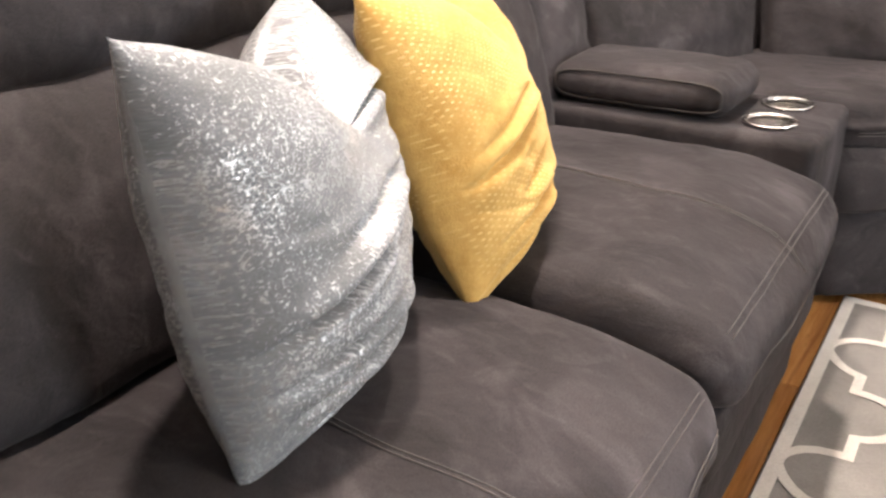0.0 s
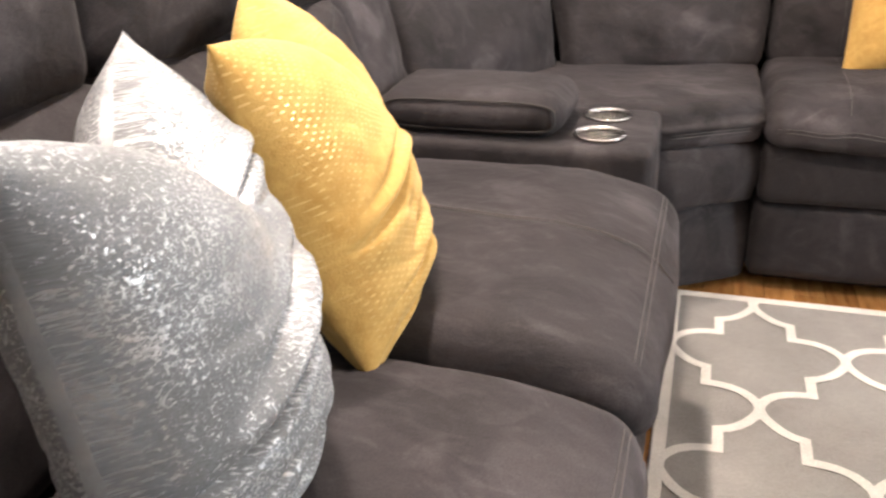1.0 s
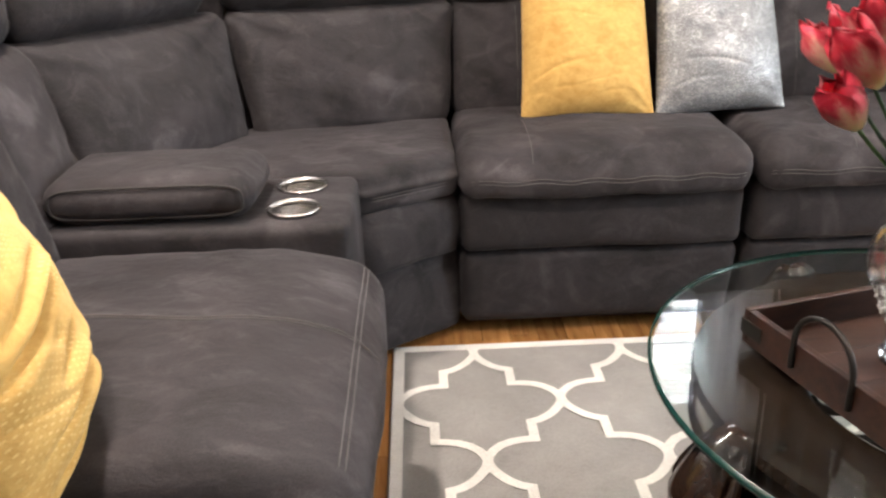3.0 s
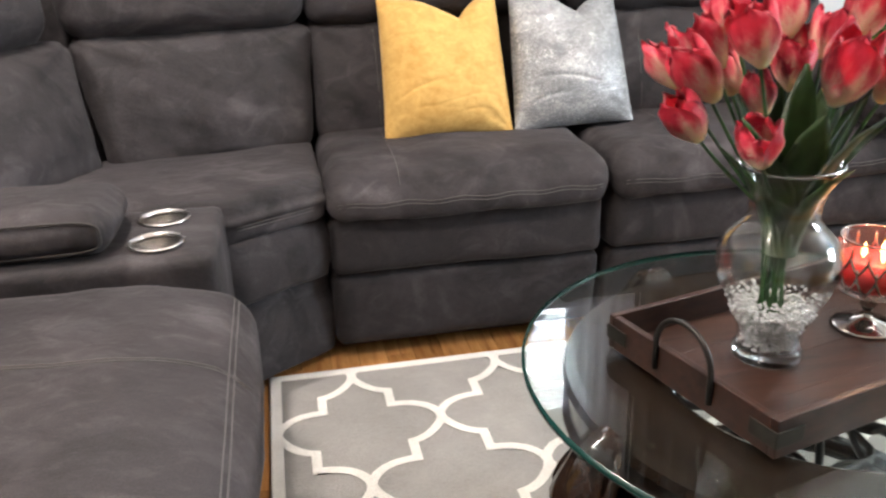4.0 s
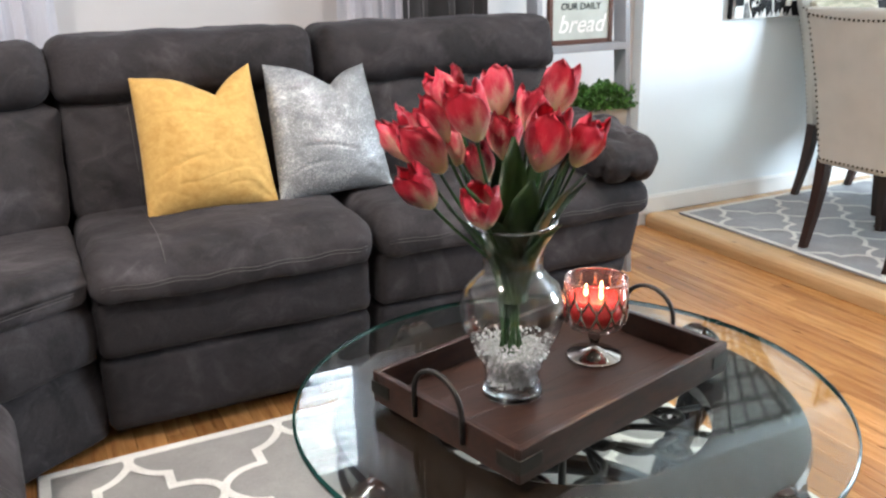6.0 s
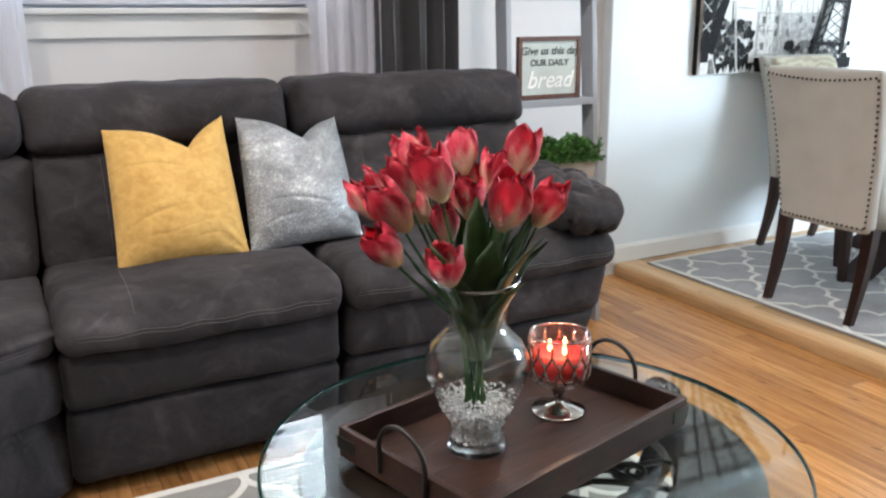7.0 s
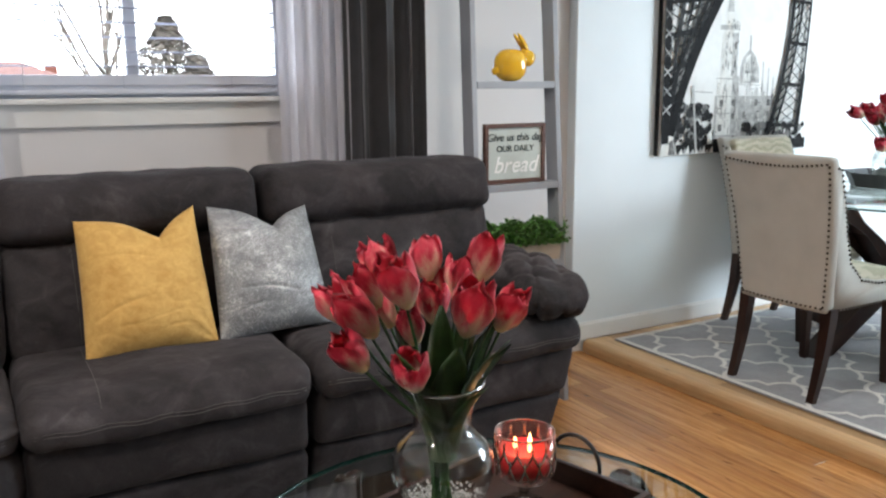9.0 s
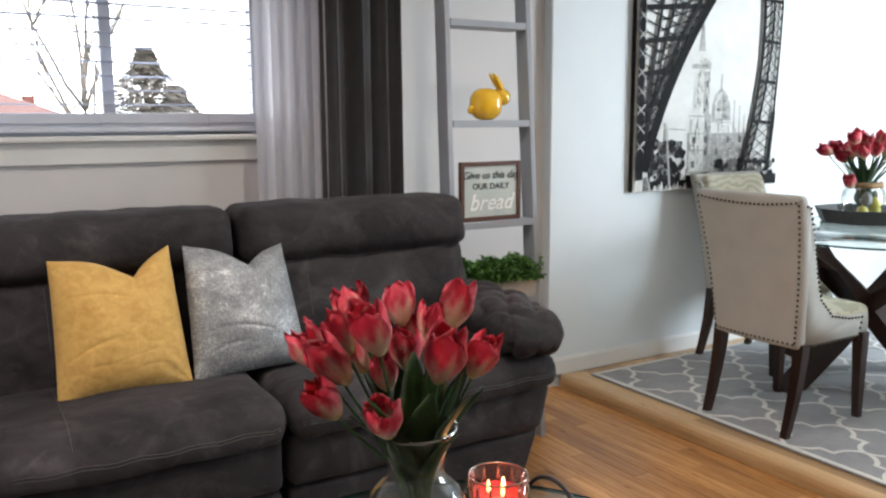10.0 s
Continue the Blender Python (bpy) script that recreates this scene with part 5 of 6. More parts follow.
def ladder():
    s = thing("ladder_shelf", (2.22, 2.8, 0.0), "grey painted leaning ladder shelf beside the drape", "shelf")
    lean = 0.07

    def at_z(z):
        return 2.744 + lean * z
    for x in (2.005, 2.44):
        bm = box(x - 0.012, x + 0.012, -0.04, 0.04, 0.0, 2.15, 0.003)
        for v in bm.verts:
            v.co.y += at_z(v.co.z)
            v.co.x += (0.018 if x < 2.2 else -0.006) * v.co.z / 1.3
        part("rail", bm, GREY_PAINT, s, smooth=False)
    for z in (0.22, 0.632, 0.965, 1.382, 1.785):
        i = 0.02 * z / 1.3 + 0.013
        part("shelf", box(2.004 + i, 2.44 - i * 0.6, at_z(z) - 0.042, at_z(z) + 0.075, z - 0.028, z, 0.002), GREY_PAINT, s, smooth=False)
    return s


ladder()


def rabbit():
    x, y, z = 2.243, 2.865, 1.3825
    body = puff((x - 0.004, y, z + 0.066), (0.070, 0.058, 0.066), 0.057, 20, (0.0, 0, 0), 0.0)
    head = moved(puff((0, 0, 0), (0.040, 0.030, 0.034), 0.030, 14, (0, 0, 0), 0.0), pose(x + 0.076, y, z + 0.098, 0, 18, 0))
    tail = puff((x - 0.074, y, z + 0.042), (0.018, 0.017, 0.017), 0.016, 8, (0, 0, 0), 0.0)
    ears = [tube([(x + 0.080, y + 0.010 * sg, z + 0.115), (x + 0.066, y + 0.013 * sg, z + 0.140), (x + 0.047, y + 0.015 * sg, z + 0.166), (x + 0.030, y + 0.015 * sg, z + 0.186), (x + 0.022, y + 0.015 * sg, z + 0.194)], [0.011, 0.0155, 0.0155, 0.010, 0.002], 12, flat=0.6) for sg in (-1, 1)]
    solid("rabbit_figurine", merged(body, head, tail, *ears), CERAMIC, "glossy yellow ceramic rabbit on the ladder shelf", "figurine")


rabbit()


def letters(words, x, y, z, size, mat, parent, name="lettering", slant=0.0, bold=0.0):
    cu = bpy.data.curves.new(name, "FONT")
    cu.body, cu.size, cu.align_x, cu.extrude, cu.shear, cu.offset = words, size, "CENTER", 0.0006, slant, bold
    tmp = bpy.data.objects.new(name, cu)
    scene.collection.objects.link(tmp)
    dg = bpy.context.evaluated_depsgraph_get()
    me = bpy.data.meshes.new_from_object(tmp.evaluated_get(dg))
    bpy.data.objects.remove(tmp)
    bm = bmesh.new()
    bm.from_mesh(me)
    bpy.data.meshes.remove(me)
    return part(name, moved(bm, pose(x, y, z, 90, 0, 0)), mat, parent, smooth=False)


def framed_sign():
    s = thing("framed_sign", (2.225, 2.83, 0.966), "framed pale sign with dark script lettering", "sign")
    x0, x1, z0, z1, y = 2.075, 2.378, 0.966, 1.212, 2.80
    part("panel", box(x0 + 0.01, x1 - 0.01, y + 0.008, y + 0.014, z0 + 0.01, z1 - 0.01), CHALK, s, smooth=False)
    w = 0.018
    part("frame", merged(box(x0, x0 + w, y, y + 0.022, z0, z1, 0.002), box(x1 - w, x1, y, y + 0.022, z0, z1, 0.002), box(x0 + w, x1 - w, y, y + 0.022, z0, z0 + w, 0.002), box(x0 + w, x1 - w, y, y + 0.022, z1 - w, z1, 0.002)), FRAME_WOOD, s, smooth=False)
    letters("Give us this day", 2.227, y + 0.0065, 1.142, 0.044, INK, s, slant=0.25, bold=0.0006)
    letters("OUR DAILY", 2.227, y + 0.0065, 1.098, 0.036, INK, s, bold=0.0004)
    letters("bread", 2.227, y + 0.0065, 1.012, 0.095, CHALK_WHITE, s, slant=0.3, bold=0.001)
    return s


framed_sign()


def potted_plant(x0, x1, y, z):
    s = thing("potted_plant", ((x0 + x1) / 2, y, z), "small green boxwood plant in a whitewashed planter", "plant")
    part("planter", merged(box(x0 + 0.03, x1 - 0.03, y - 0.05, y + 0.05, z, z + 0.075, 0.004)), POT, s)
    rnd = random.Random(12)
    bm = bmesh.new()
    for k in range(4200):
        u = rnd.random()
        px = x0 + (x1 - x0) * u
        hump = 0.098 + 0.014 * math.sin(u * 19 + 0.5)
        a, b, r = rnd.uniform(0, 6.28), rnd.uniform(-0.2, 1.4), rnd.uniform(0.55, 1) ** 0.5
        p = Vector((px, y + 0.075 * r * math.cos(a) * math.cos(b), z + 0.075 + hump * r * max(0.05, math.sin(b) if b > 0 else 0.1)))
        q = Euler((rnd.uniform(-1, 1), rnd.uniform(-1, 1), rnd.uniform(0, 6.28))).to_matrix()
        ln, w = rnd.uniform(0.013, 0.021), rnd.uniform(0.005, 0.009)
        vs = [bm.verts.new(p + q @ Vector(c)) for c in ((0, 0, 0), (ln * 0.5, w, 0.002), (ln, 0, 0), (ln * 0.5, -w, 0.002))]
        bm.faces.new(vs)
    lv = part("foliage", bm, BUSH, s)
    return s


potted_plant(2.05, 2.46, 2.80, 0.6325)

# ---- dining area ----


def damask():
    n = Nodes("damask_fabric")
    w = n.node("ShaderNodeTexWave", Scale=9.0, Distortion=9.0, Detail=2.0)
    w.wave_type = "RINGS"
    n.link(n.coords((1, 1, 1)), w.inputs["Vector"])
    fine = n.noise(260, 2)
    col = n.ramp(w.outputs["Fac"], [(0.42, (0.60, 0.56, 0.44)), (0.55, (0.45, 0.43, 0.31))])
    n.set(Base_Color=col, Roughness=0.85, Sheen_Weight=0.2)
    n.bump(fine, 0.3, 0.002)
    return n.mat


DAMASK = damask()
NAIL = plain("dark_nailhead", (0.07, 0.055, 0.04), 0.35, 0.9, 0.2, 40)


def dining_chair(m, label, first=None):
    """Built about the origin: the back stands at x = 0 and the seat reaches towards +x."""
    if first:
        return copy_thing(first, m)
    s = thing("dining_chair", (0, 0, 0), label, "chair", "chairs round the dining table")

    def bend(p):
        t = (p.z + 0.3) / 0.6
        p.y *= 0.90 + 0.19 * t
        p.x += -0.035 * t - 0.06 * t * t + 0.022 * (abs(p.y) / 0.26) ** 2.2 * (0.35 + 0.65 * (1 - t))
        return p
    def flare(z):
        return 0.216 + 0.046 * max(0.0, z - 0.372) / 0.6
    back = part("backrest", puff((0.022, 0, 0.692), (0.030, 0.243, 0.322), 0.020, 30, (0, 0, 0), 0.001, 7, 1.0, bend), CREAM, s, "plain cream linen outside back")

    part("inner_back", puff((0.064, 0, 0.72), (0.026, 0.215, 0.285), 0.024, 24, (0.02, 0, 0), 0.002, 7, 2.0, bend), DAMASK, s, "patterned inside back")
    part("seat", puff((0.29, 0, 0.455), (0.235, 0.205, 0.05), 0.035, 24, (0, 0, 0.02), 0.002, 7, 3.0), DAMASK, s, "patterned seat")
    part("seat_frame", puff((0.27, 0, 0.425), (0.235, 0.214, 0.05), 0.02, 24, (0, 0, 0), 0.001, 7, 4.0), CREAM, s)
    for sg in (-1, 1):
        wing = bmesh.new()
        outl = [(0.03, 0.372), (0.43, 0.372), (0.435, 0.47), (0.34, 0.475), (0.22, 0.50), (0.13, 0.58), (0.08, 0.70), (0.035, 0.84), (-0.015, 0.97), (-0.06, 0.985)]
        ra = [wing.verts.new((x, sg * (flare(z) - 0.026), z)) for x, z in outl]
        rb = [wing.verts.new((x, sg * flare(z), z)) for x, z in outl]
        wing.faces.new(ra)
        wing.faces.new(rb[::-1])
        for k in range(len(outl)):
            q = (k + 1) % len(outl)
            wing.faces.new((ra[k], rb[k], rb[q], ra[q]))
        bmesh.ops.recalc_face_normals(wing, faces=wing.faces)
        bmesh.ops.bevel(wing, geom=wing.edges[:], offset=0.006, segments=2, affect="EDGES")
        w = part("side_wing", wing, CREAM, s)
        nails = []
        line = [Vector((x, sg * (flare(z) + 0.0005), z)) for x, z in outl[1:]]
        for a, b in zip(line, line[1:]):
            k = max(1, int((b - a).length / 0.021))
            nails += [a.lerp(b, i / k) for i in range(k)]
        low = [Vector((0.03 + 0.021 * i, sg * (flare(0.38) + 0.0005), 0.380)) for i in range(20)]
        bm = bmesh.new()
        for p in nails + low:
            q = p + Vector((-0.006, 0.0, -0.008)) if p in nails else p
            bmesh.ops.create_icosphere(bm, subdivisions=1, radius=0.0062, matrix=Matrix.Translation(q))
        part("nailhead_trim", bm, NAIL, w, "row of dark nailheads")["kind"] = "stuff"
    tree = BVHTree.FromPolygons([v.co for v in back.data.vertices], [p.vertices[:] for p in back.data.polygons])
    spots = [(-0.195 + 0.39 * i / 18, 0.392) for i in range(19)] + [(-0.245 + 0.49 * i / 23, 0.985 - 0.018 * (1 - (i / 11.5 - 1) ** 2)) for i in range(24)]
    spots += [(sg * (0.203 + 0.050 * i / 25), 0.400 + 0.575 * i / 25) for i in range(26) for sg in (-1, 1)]
    bm = bmesh.new()
    for y, z in spots:
        hit = tree.ray_cast(Vector((-0.5, y, z)), Vector((1, 0, 0)))[0]
        if hit:
            bmesh.ops.create_icosphere(bm, subdivisions=1, radius=0.0062, matrix=Matrix.Translation(hit))
    part("nailhead_trim", bm, NAIL, s, "row of dark nailheads")["kind"] = "stuff"
    for x, y, tip in ((0.05, 0.205, -0.075), (0.05, -0.205, -0.075), (0.46, 0.205, 0.01), (0.46, -0.205, 0.01)):
        pts = [(x + tip * (1 - z / 0.39) ** 1.6, y, z) for z in (0.0, 0.08, 0.16, 0.24, 0.32, 0.39)]
        leg = bmesh.new()
        rings = []
        for (px, py, pz), h in zip(pts, (0.015, 0.017, 0.019, 0.021, 0.023, 0.024)):
            rings.append([leg.verts.new((px + h * a, py + h * b, pz)) for a, b in ((-1, -1), (1, -1), (1, 1), (-1, 1))])
        for a, b in zip(rings, rings[1:]):
            for k in range(4):
                leg.faces.new((a[k], a[(k + 1) % 4], b[(k + 1) % 4], b[k]))
        leg.faces.new(rings[0][::-1])
        leg.faces.new(rings[-1])
        part("leg", leg, LEG_WOOD, s, smooth=False)
    return s


DZ = STEP_Z + 0.011
chair = dining_chair(None, "cream upholstered dining chair with nailhead trim and dark legs")
chair.matrix_basis = pose(3.19, 2.222, DZ, 0, 0, 0)
dining_chair(pose(4.06, 3.07, DZ, 0, 0, -90), "", chair)
dining_chair(pose(4.62, 1.35, DZ, 0, 0, 95), "", chair)
DX, DY, DTOP = 4.21, 2.34, 0.83


def dining_table():
    s = thing("dining_table", (DX, DY, DZ), "round glass dining table on a dark crossed wood base", "dining table")
    top = part("glass_top", turned([(0, 0), (0.636, 0), (0.64, 0.003), (0.64, 0.009), (0.634, 0.012), (0, 0.012)], 96, at=(DX, DY, DTOP - 0.012)), TABLE_GLASS, s)
    part("glass_edge", turned([(0.6405, 0.002), (0.6412, 0.006), (0.6405, 0.010)], 96, at=(DX, DY, DTOP - 0.012)), GLASS_EDGE, top)
    for k in range(4):
        a = radians(170 + 90 * k)
        d, nrm = Vector((math.cos(a), math.sin(a), 0)), Vector((-math.sin(a), math.cos(a), 0))
        c = Vector((DX, DY, 0))
        bm = bmesh.new()
        ends = []
        for r, z in ((0.48, DTOP - 0.013), (0.02, 0.44), (0.48, DZ)):
            mid = c + d * r
            ends.append([bm.verts.new(mid + nrm * b + Vector((0, 0, z)) + (d * a2 if r > 0.1 else Vector((0, 0, a2)))) for a2, b in ((-0.06, -0.05), (0.06, -0.05), (0.06, 0.05), (-0.06, 0.05))])
        for p, q in ((ends[0], ends[1]), (ends[1], ends[2])):
            for i in range(4):
                bm.faces.new((p[i], p[(i + 1) % 4], q[(i + 1) % 4], q[i]))
        bm.faces.new(ends[0])
        bm.faces.new(ends[2][::-1])
        bmesh.ops.recalc_face_normals(bm, faces=bm.faces)
        part("crossed_leg", bm, LEG_WOOD, s, smooth=False)
    return s


dining_table()


def dining_centre():
    x, y, z = 4.50, 2.585, DTOP + 0.0005
    t = thing("octagonal_tray", (x, y, z), "grey wooden octagonal tray on the dining table", "tray")
    oct0 = [(x + r * math.cos(radians(22.5 + 45 * k)), y + r * math.sin(radians(22.5 + 45 * k))) for r in (0.245,) for k in range(8)]
    bm = bmesh.new()
    lo = [bm.verts.new((x + (px - x) * 0.85, y + (py - y) * 0.85, z)) for px, py in oct0]
    hi = [bm.verts.new((px, py, z + 0.075)) for px, py in oct0]
    hin = [bm.verts.new((x + (px - x) * 0.93, y + (py - y) * 0.93, z + 0.075)) for px, py in oct0]
    bot = [bm.verts.new((x + (px - x) * 0.80, y + (py - y) * 0.80, z + 0.012)) for px, py in oct0]
    for a, b in ((lo, hi), (hi, hin), (hin, bot)):
        for k in range(8):
            bm.faces.new((a[k], a[(k + 1) % 8], b[(k + 1) % 8], b[k]))
    bm.faces.new(lo[::-1])
    bm.faces.new(bot)
    part("tray_body", bm, plain("charcoal_wood", (0.09, 0.095, 0.10), 0.6, 0, 0.25), t, smooth=False)
    jz = z + 0.0125
    j = thing("glass_jar", (x, y, jz), "clear glass jar filled with pastel eggs", "vase")
    outer = [(0, 0), (0.098, 0), (0.108, 0.009), (0.111, 0.115), (0.106, 0.15), (0.090, 0.172), (0.087, 0.195), (0.092, 0.207)]
    part("jar_glass", turned(outer + [(r - 0.003, h + 0.001) for r, h in outer[:0:-1]] + [(0, 0.004)], 40, at=(x, y, jz)), GLASS, j).visible_shadow = False
    part("twine", turned([(0.091, 0.172), (0.096, 0.177), (0.096, 0.196), (0.091, 0.202)], 32, at=(x, y, jz), close=True), plain("jute_twine", (0.36, 0.25, 0.14), 0.9, 0, 0.3, 60), j, "jute twine round the neck")
    eggs = [(0.03, -0.04, 0.04, 0), (-0.045, -0.03, 0.035, 0), (0.05, 0.03, 0.035, 1), (-0.02, 0.045, 0.04, 2), (-0.03, -0.035, 0.095, 2), (0.035, -0.03, 0.10, 1), (0.0, -0.055, 0.075, 0), (0.03, 0.035, 0.10, 2)]
    mats = [plain("yellow_egg", (0.66, 0.60, 0.16), 0.5), plain("sage_egg", (0.33, 0.38, 0.33), 0.5), plain("grey_egg", (0.24, 0.25, 0.26), 0.5)]
    for ex, ey, ez, c in eggs:
        e = solid("decorative_egg", turned([(0, -0.037), (0.015, -0.034), (0.026, -0.02), (0.030, -0.002), (0.026, 0.018), (0.016, 0.034), (0, 0.043)], 18, at=(x + ex * 1.25, y + ey * 1.25, jz + ez * 1.15)), mats[c], ["yellow", "sage green", "dark grey"][c] + " decorative egg inside the glass jar", "egg", "eggs in the jar")
    rnd = random.Random(21)
    heads = [(0.22 * math.cos(a) * r, 0.22 * math.sin(a) * r, 0.33 + 0.12 * (1 - r) + rnd.uniform(-0.03, 0.05), 1.1) for a, r in [(rnd.uniform(0, 6.28), math.sqrt(rnd.uniform(0.03, 1))) for _ in range(24)]]
    heads += [(-0.185, -0.04, 0.21, 1.05), (-0.23, 0.08, 0.37, 1.05), (-0.21, 0.0, 0.34, 1.05)]
    leaves = [([(0.02 * math.cos(a), 0.02 * math.sin(a), 0.18), (0.06 * math.cos(a), 0.06 * math.sin(a), 0.25), (0.13 * math.cos(a), 0.13 * math.sin(a), 0.34)], 0.026) for a in [k * 0.7 for k in range(9)]]
    bouquet((x, y, jz), (0.03, 0.07), (0.25, 0.195), heads, leaves, 1.0, "red artificial tulips in the glass jar", 9)


dining_centre()


def canvas_picture():
    """A black and white photograph of an iron tower's arch with a pale domed building behind."""
    x0, x1, z0, z1, y = 3.415, 4.58, 0.995, 2.36, DINE_Y - 0.032
    s = thing("canvas_print", ((x0 + x1) / 2, y, z0), "large black and white canvas print of an iron tower", "picture")
    n = Nodes("printed_canvas")
    g = n.noise(5.0, 5, 0.6)
    n.set(Base_Color=n.ramp(g, [(0.3, (0.62, 0.62, 0.60)), (0.7, (0.78, 0.78, 0.76))]), Roughness=0.6)
    part("canvas", box(x0, x1, y, DINE_Y - 0.001, z0, z1, 0.002), n.mat, s, smooth=False)
    dark = plain("print_black", (0.014, 0.014, 0.015), 0.6, 0, 0.4, 25, Specular_IOR_Level=0.08)
    mid = plain("print_grey", (0.085, 0.085, 0.086), 0.6, 0, 0.7, 28, Specular_IOR_Level=0.08)
    pale = plain("print_pale_grey", (0.46, 0.46, 0.45), 0.6, 0, 0.25, 30, Specular_IOR_Level=0.08)
    light = plain("print_light", (0.70, 0.70, 0.67), 0.6, 0, 0.1, 30, Specular_IOR_Level=0.08)
    grey = plain("print_mid_grey", (0.24, 0.24, 0.235), 0.6, 0, 0.5, 40, Specular_IOR_Level=0.08)
    dim = plain("print_dark_grey", (0.035, 0.035, 0.036), 0.6, 0, 0.6, 40, Specular_IOR_Level=0.08)
    w, h = x1 - x0, 1.08
    lay = [0]

    def poly(pts, mat, name):
        """A flat printed shape in units of the picture's width and its lower metre."""
        lay[0] += 1
        bm = bmesh.new()
        bm.faces.new([bm.verts.new((x0 + w * min(max(a, 0.004), 0.996), y - 0.0004 - 0.00002 * lay[0], z0 + h * max(b, 0.004))) for a, b in pts])
        bmesh.ops.triangulate(bm, faces=bm.faces[:])
        for f in bm.faces:
            f.normal_update()
            if f.normal.y > 0:
                f.normal_flip()
        return part(name, bm, mat, s, smooth=False)

    def stroke(a, b, t, mat, name="lattice_line"):
        d = Vector((b[0] - a[0], b[1] - a[1]))
        q = Vector((-d.y, d.x)).normalized() * t / 2
        return poly([(a[0] + q.x, a[1] + q.y), (b[0] + q.x, b[1] + q.y), (b[0] - q.x, b[1] - q.y), (a[0] - q.x, a[1] - q.y)], mat, name)

    rnd = random.Random(5)

    def rect(a, b, c, d, mat, name):
        return poly([(a, b), (c, b), (c, d), (a, d)], mat, name)

    def blob(a, b, r, mat, name):
        return poly([(a + r * rnd.uniform(0.7, 1.1) * math.cos(t), b + r * 1.05 * rnd.uniform(0.7, 1.1) * math.sin(t)) for t in [6.283 * i / 14 for i in range(14)]], mat, name)

    # the pale palace with its bell tower and dome
    rect(0.345, 0.08, 0.775, 0.285, pale, "building")
    rect(0.36, 0.09, 0.50, 0.385, light, "building")
    rect(0.455, 0.09, 0.50, 0.385, pale, "building")
    rect(0.375, 0.385, 0.485, 0.62, light, "bell_tower")
    rect(0.445, 0.385, 0.485, 0.60, pale, "bell_tower")
    rect(0.36, 0.612, 0.478, 0.636, pale, "cornice")
    poly([(0.39, 0.636), (0.455, 0.636), (0.445, 0.70), (0.40, 0.70)], light, "bell_tower")
    poly([(0.402, 0.70), (0.445, 0.70), (0.430, 0.80), (0.425, 0.90), (0.419, 0.80)], pale, "spire")
    poly([(0.505, 0.35), (0.64, 0.35), (0.635, 0.43), (0.61, 0.485), (0.575, 0.515), (0.56, 0.515), (0.525, 0.485), (0.508, 0.43)], pale, "dome")
    poly([(0.53, 0.36), (0.575, 0.36), (0.575, 0.50), (0.545, 0.48), (0.53, 0.43)], light, "dome")
    rect(0.562, 0.515, 0.574, 0.59, pale, "finial")
    for a in (0.66, 0.70, 0.735):
        rect(a, 0.28, a + 0.009, 0.42 + 0.04 * math.sin(40 * a), pale, "pinnacle")
    for a, b, c in ((0.345, 0.285, 0.775), (0.35, 0.375, 0.51), (0.50, 0.345, 0.65), (0.345, 0.20, 0.775), (0.22, 0.31, 0.33)):
        stroke((a, b), (c, b - 0.006), 0.006, pale, "cornice_line")
    for k in range(5):
        for q in range(3):
            a, b = 0.375 + 0.082 * k + rnd.uniform(-0.006, 0.006), 0.11 + 0.062 * q
            rect(a, b, a + 0.022, b + 0.034, (grey, pale, grey)[(k + q) % 3], "printed_window")
    for b in (0.31, 0.43, 0.52):
        rect(0.40, b, 0.415, b + 0.035, pale, "printed_window")
        rect(0.462, b, 0.474, b + 0.035, grey, "printed_window")
    for a in (0.45, 0.54, 0.56, 0.585):
        rect(a, 0.40, a + 0.012, 0.414, grey, "printed_window")
    rect(0.418, 0.845, 0.429, 0.885, grey, "spire_ball")
    for k in range(150):
        a, b = rnd.uniform(0.345, 0.77), rnd.uniform(0.09, 0.33)
        tall = rnd.random() < 0.6
        rect(a, b, a + (0.004 if tall else rnd.uniform(0.012, 0.03)), b + (rnd.uniform(0.015, 0.05) if tall else 0.004), (pale, grey, light, pale)[k % 4], "facade_relief")
    for k in range(46):
        a, b = rnd.uniform(0.378, 0.482), rnd.uniform(0.39, 0.66)
        rect(a, b, a + 0.004, b + rnd.uniform(0.01, 0.035), (pale, light, grey)[k % 3], "facade_relief")
    for k in range(24):
        a, b = rnd.uniform(0.515, 0.63), rnd.uniform(0.35, 0.45)
        rect(a, b, a + 0.004, b + rnd.uniform(0.01, 0.04), (light, pale, grey)[k % 3], "facade_relief")
    # trees, ground and statues
    for k in range(110):
        blob(rnd.uniform(0.08, 0.33), rnd.uniform(0.05, 0.25), rnd.uniform(0.009, 0.026), (mid, dim, mid, dim, grey)[k % 5], "printed_tree")
    for k in range(22):
        blob(rnd.uniform(0.46, 0.78), rnd.uniform(0.05, 0.14), rnd.uniform(0.012, 0.026), (grey, mid, dim)[k % 3], "printed_tree")
    for k in range(20):
        blob(rnd.uniform(0.80, 0.98), rnd.uniform(0.05, 0.13), rnd.uniform(0.015, 0.03), (dim, mid, grey, light)[k % 4], "printed_tree")
    poly([(0.1, 0), (1, 0), (1, 0.06), (0.8, 0.055), (0.5, 0.06), (0.3, 0.075), (0.1, 0.05)], dim, "printed_ground")
    poly([(0.0, 0.0), (0.11, 0.0), (0.085, 0.075), (0.09, 0.12), (0.045, 0.145), (0.008, 0.12), (0.012, 0.075)], light, "printed_monument")
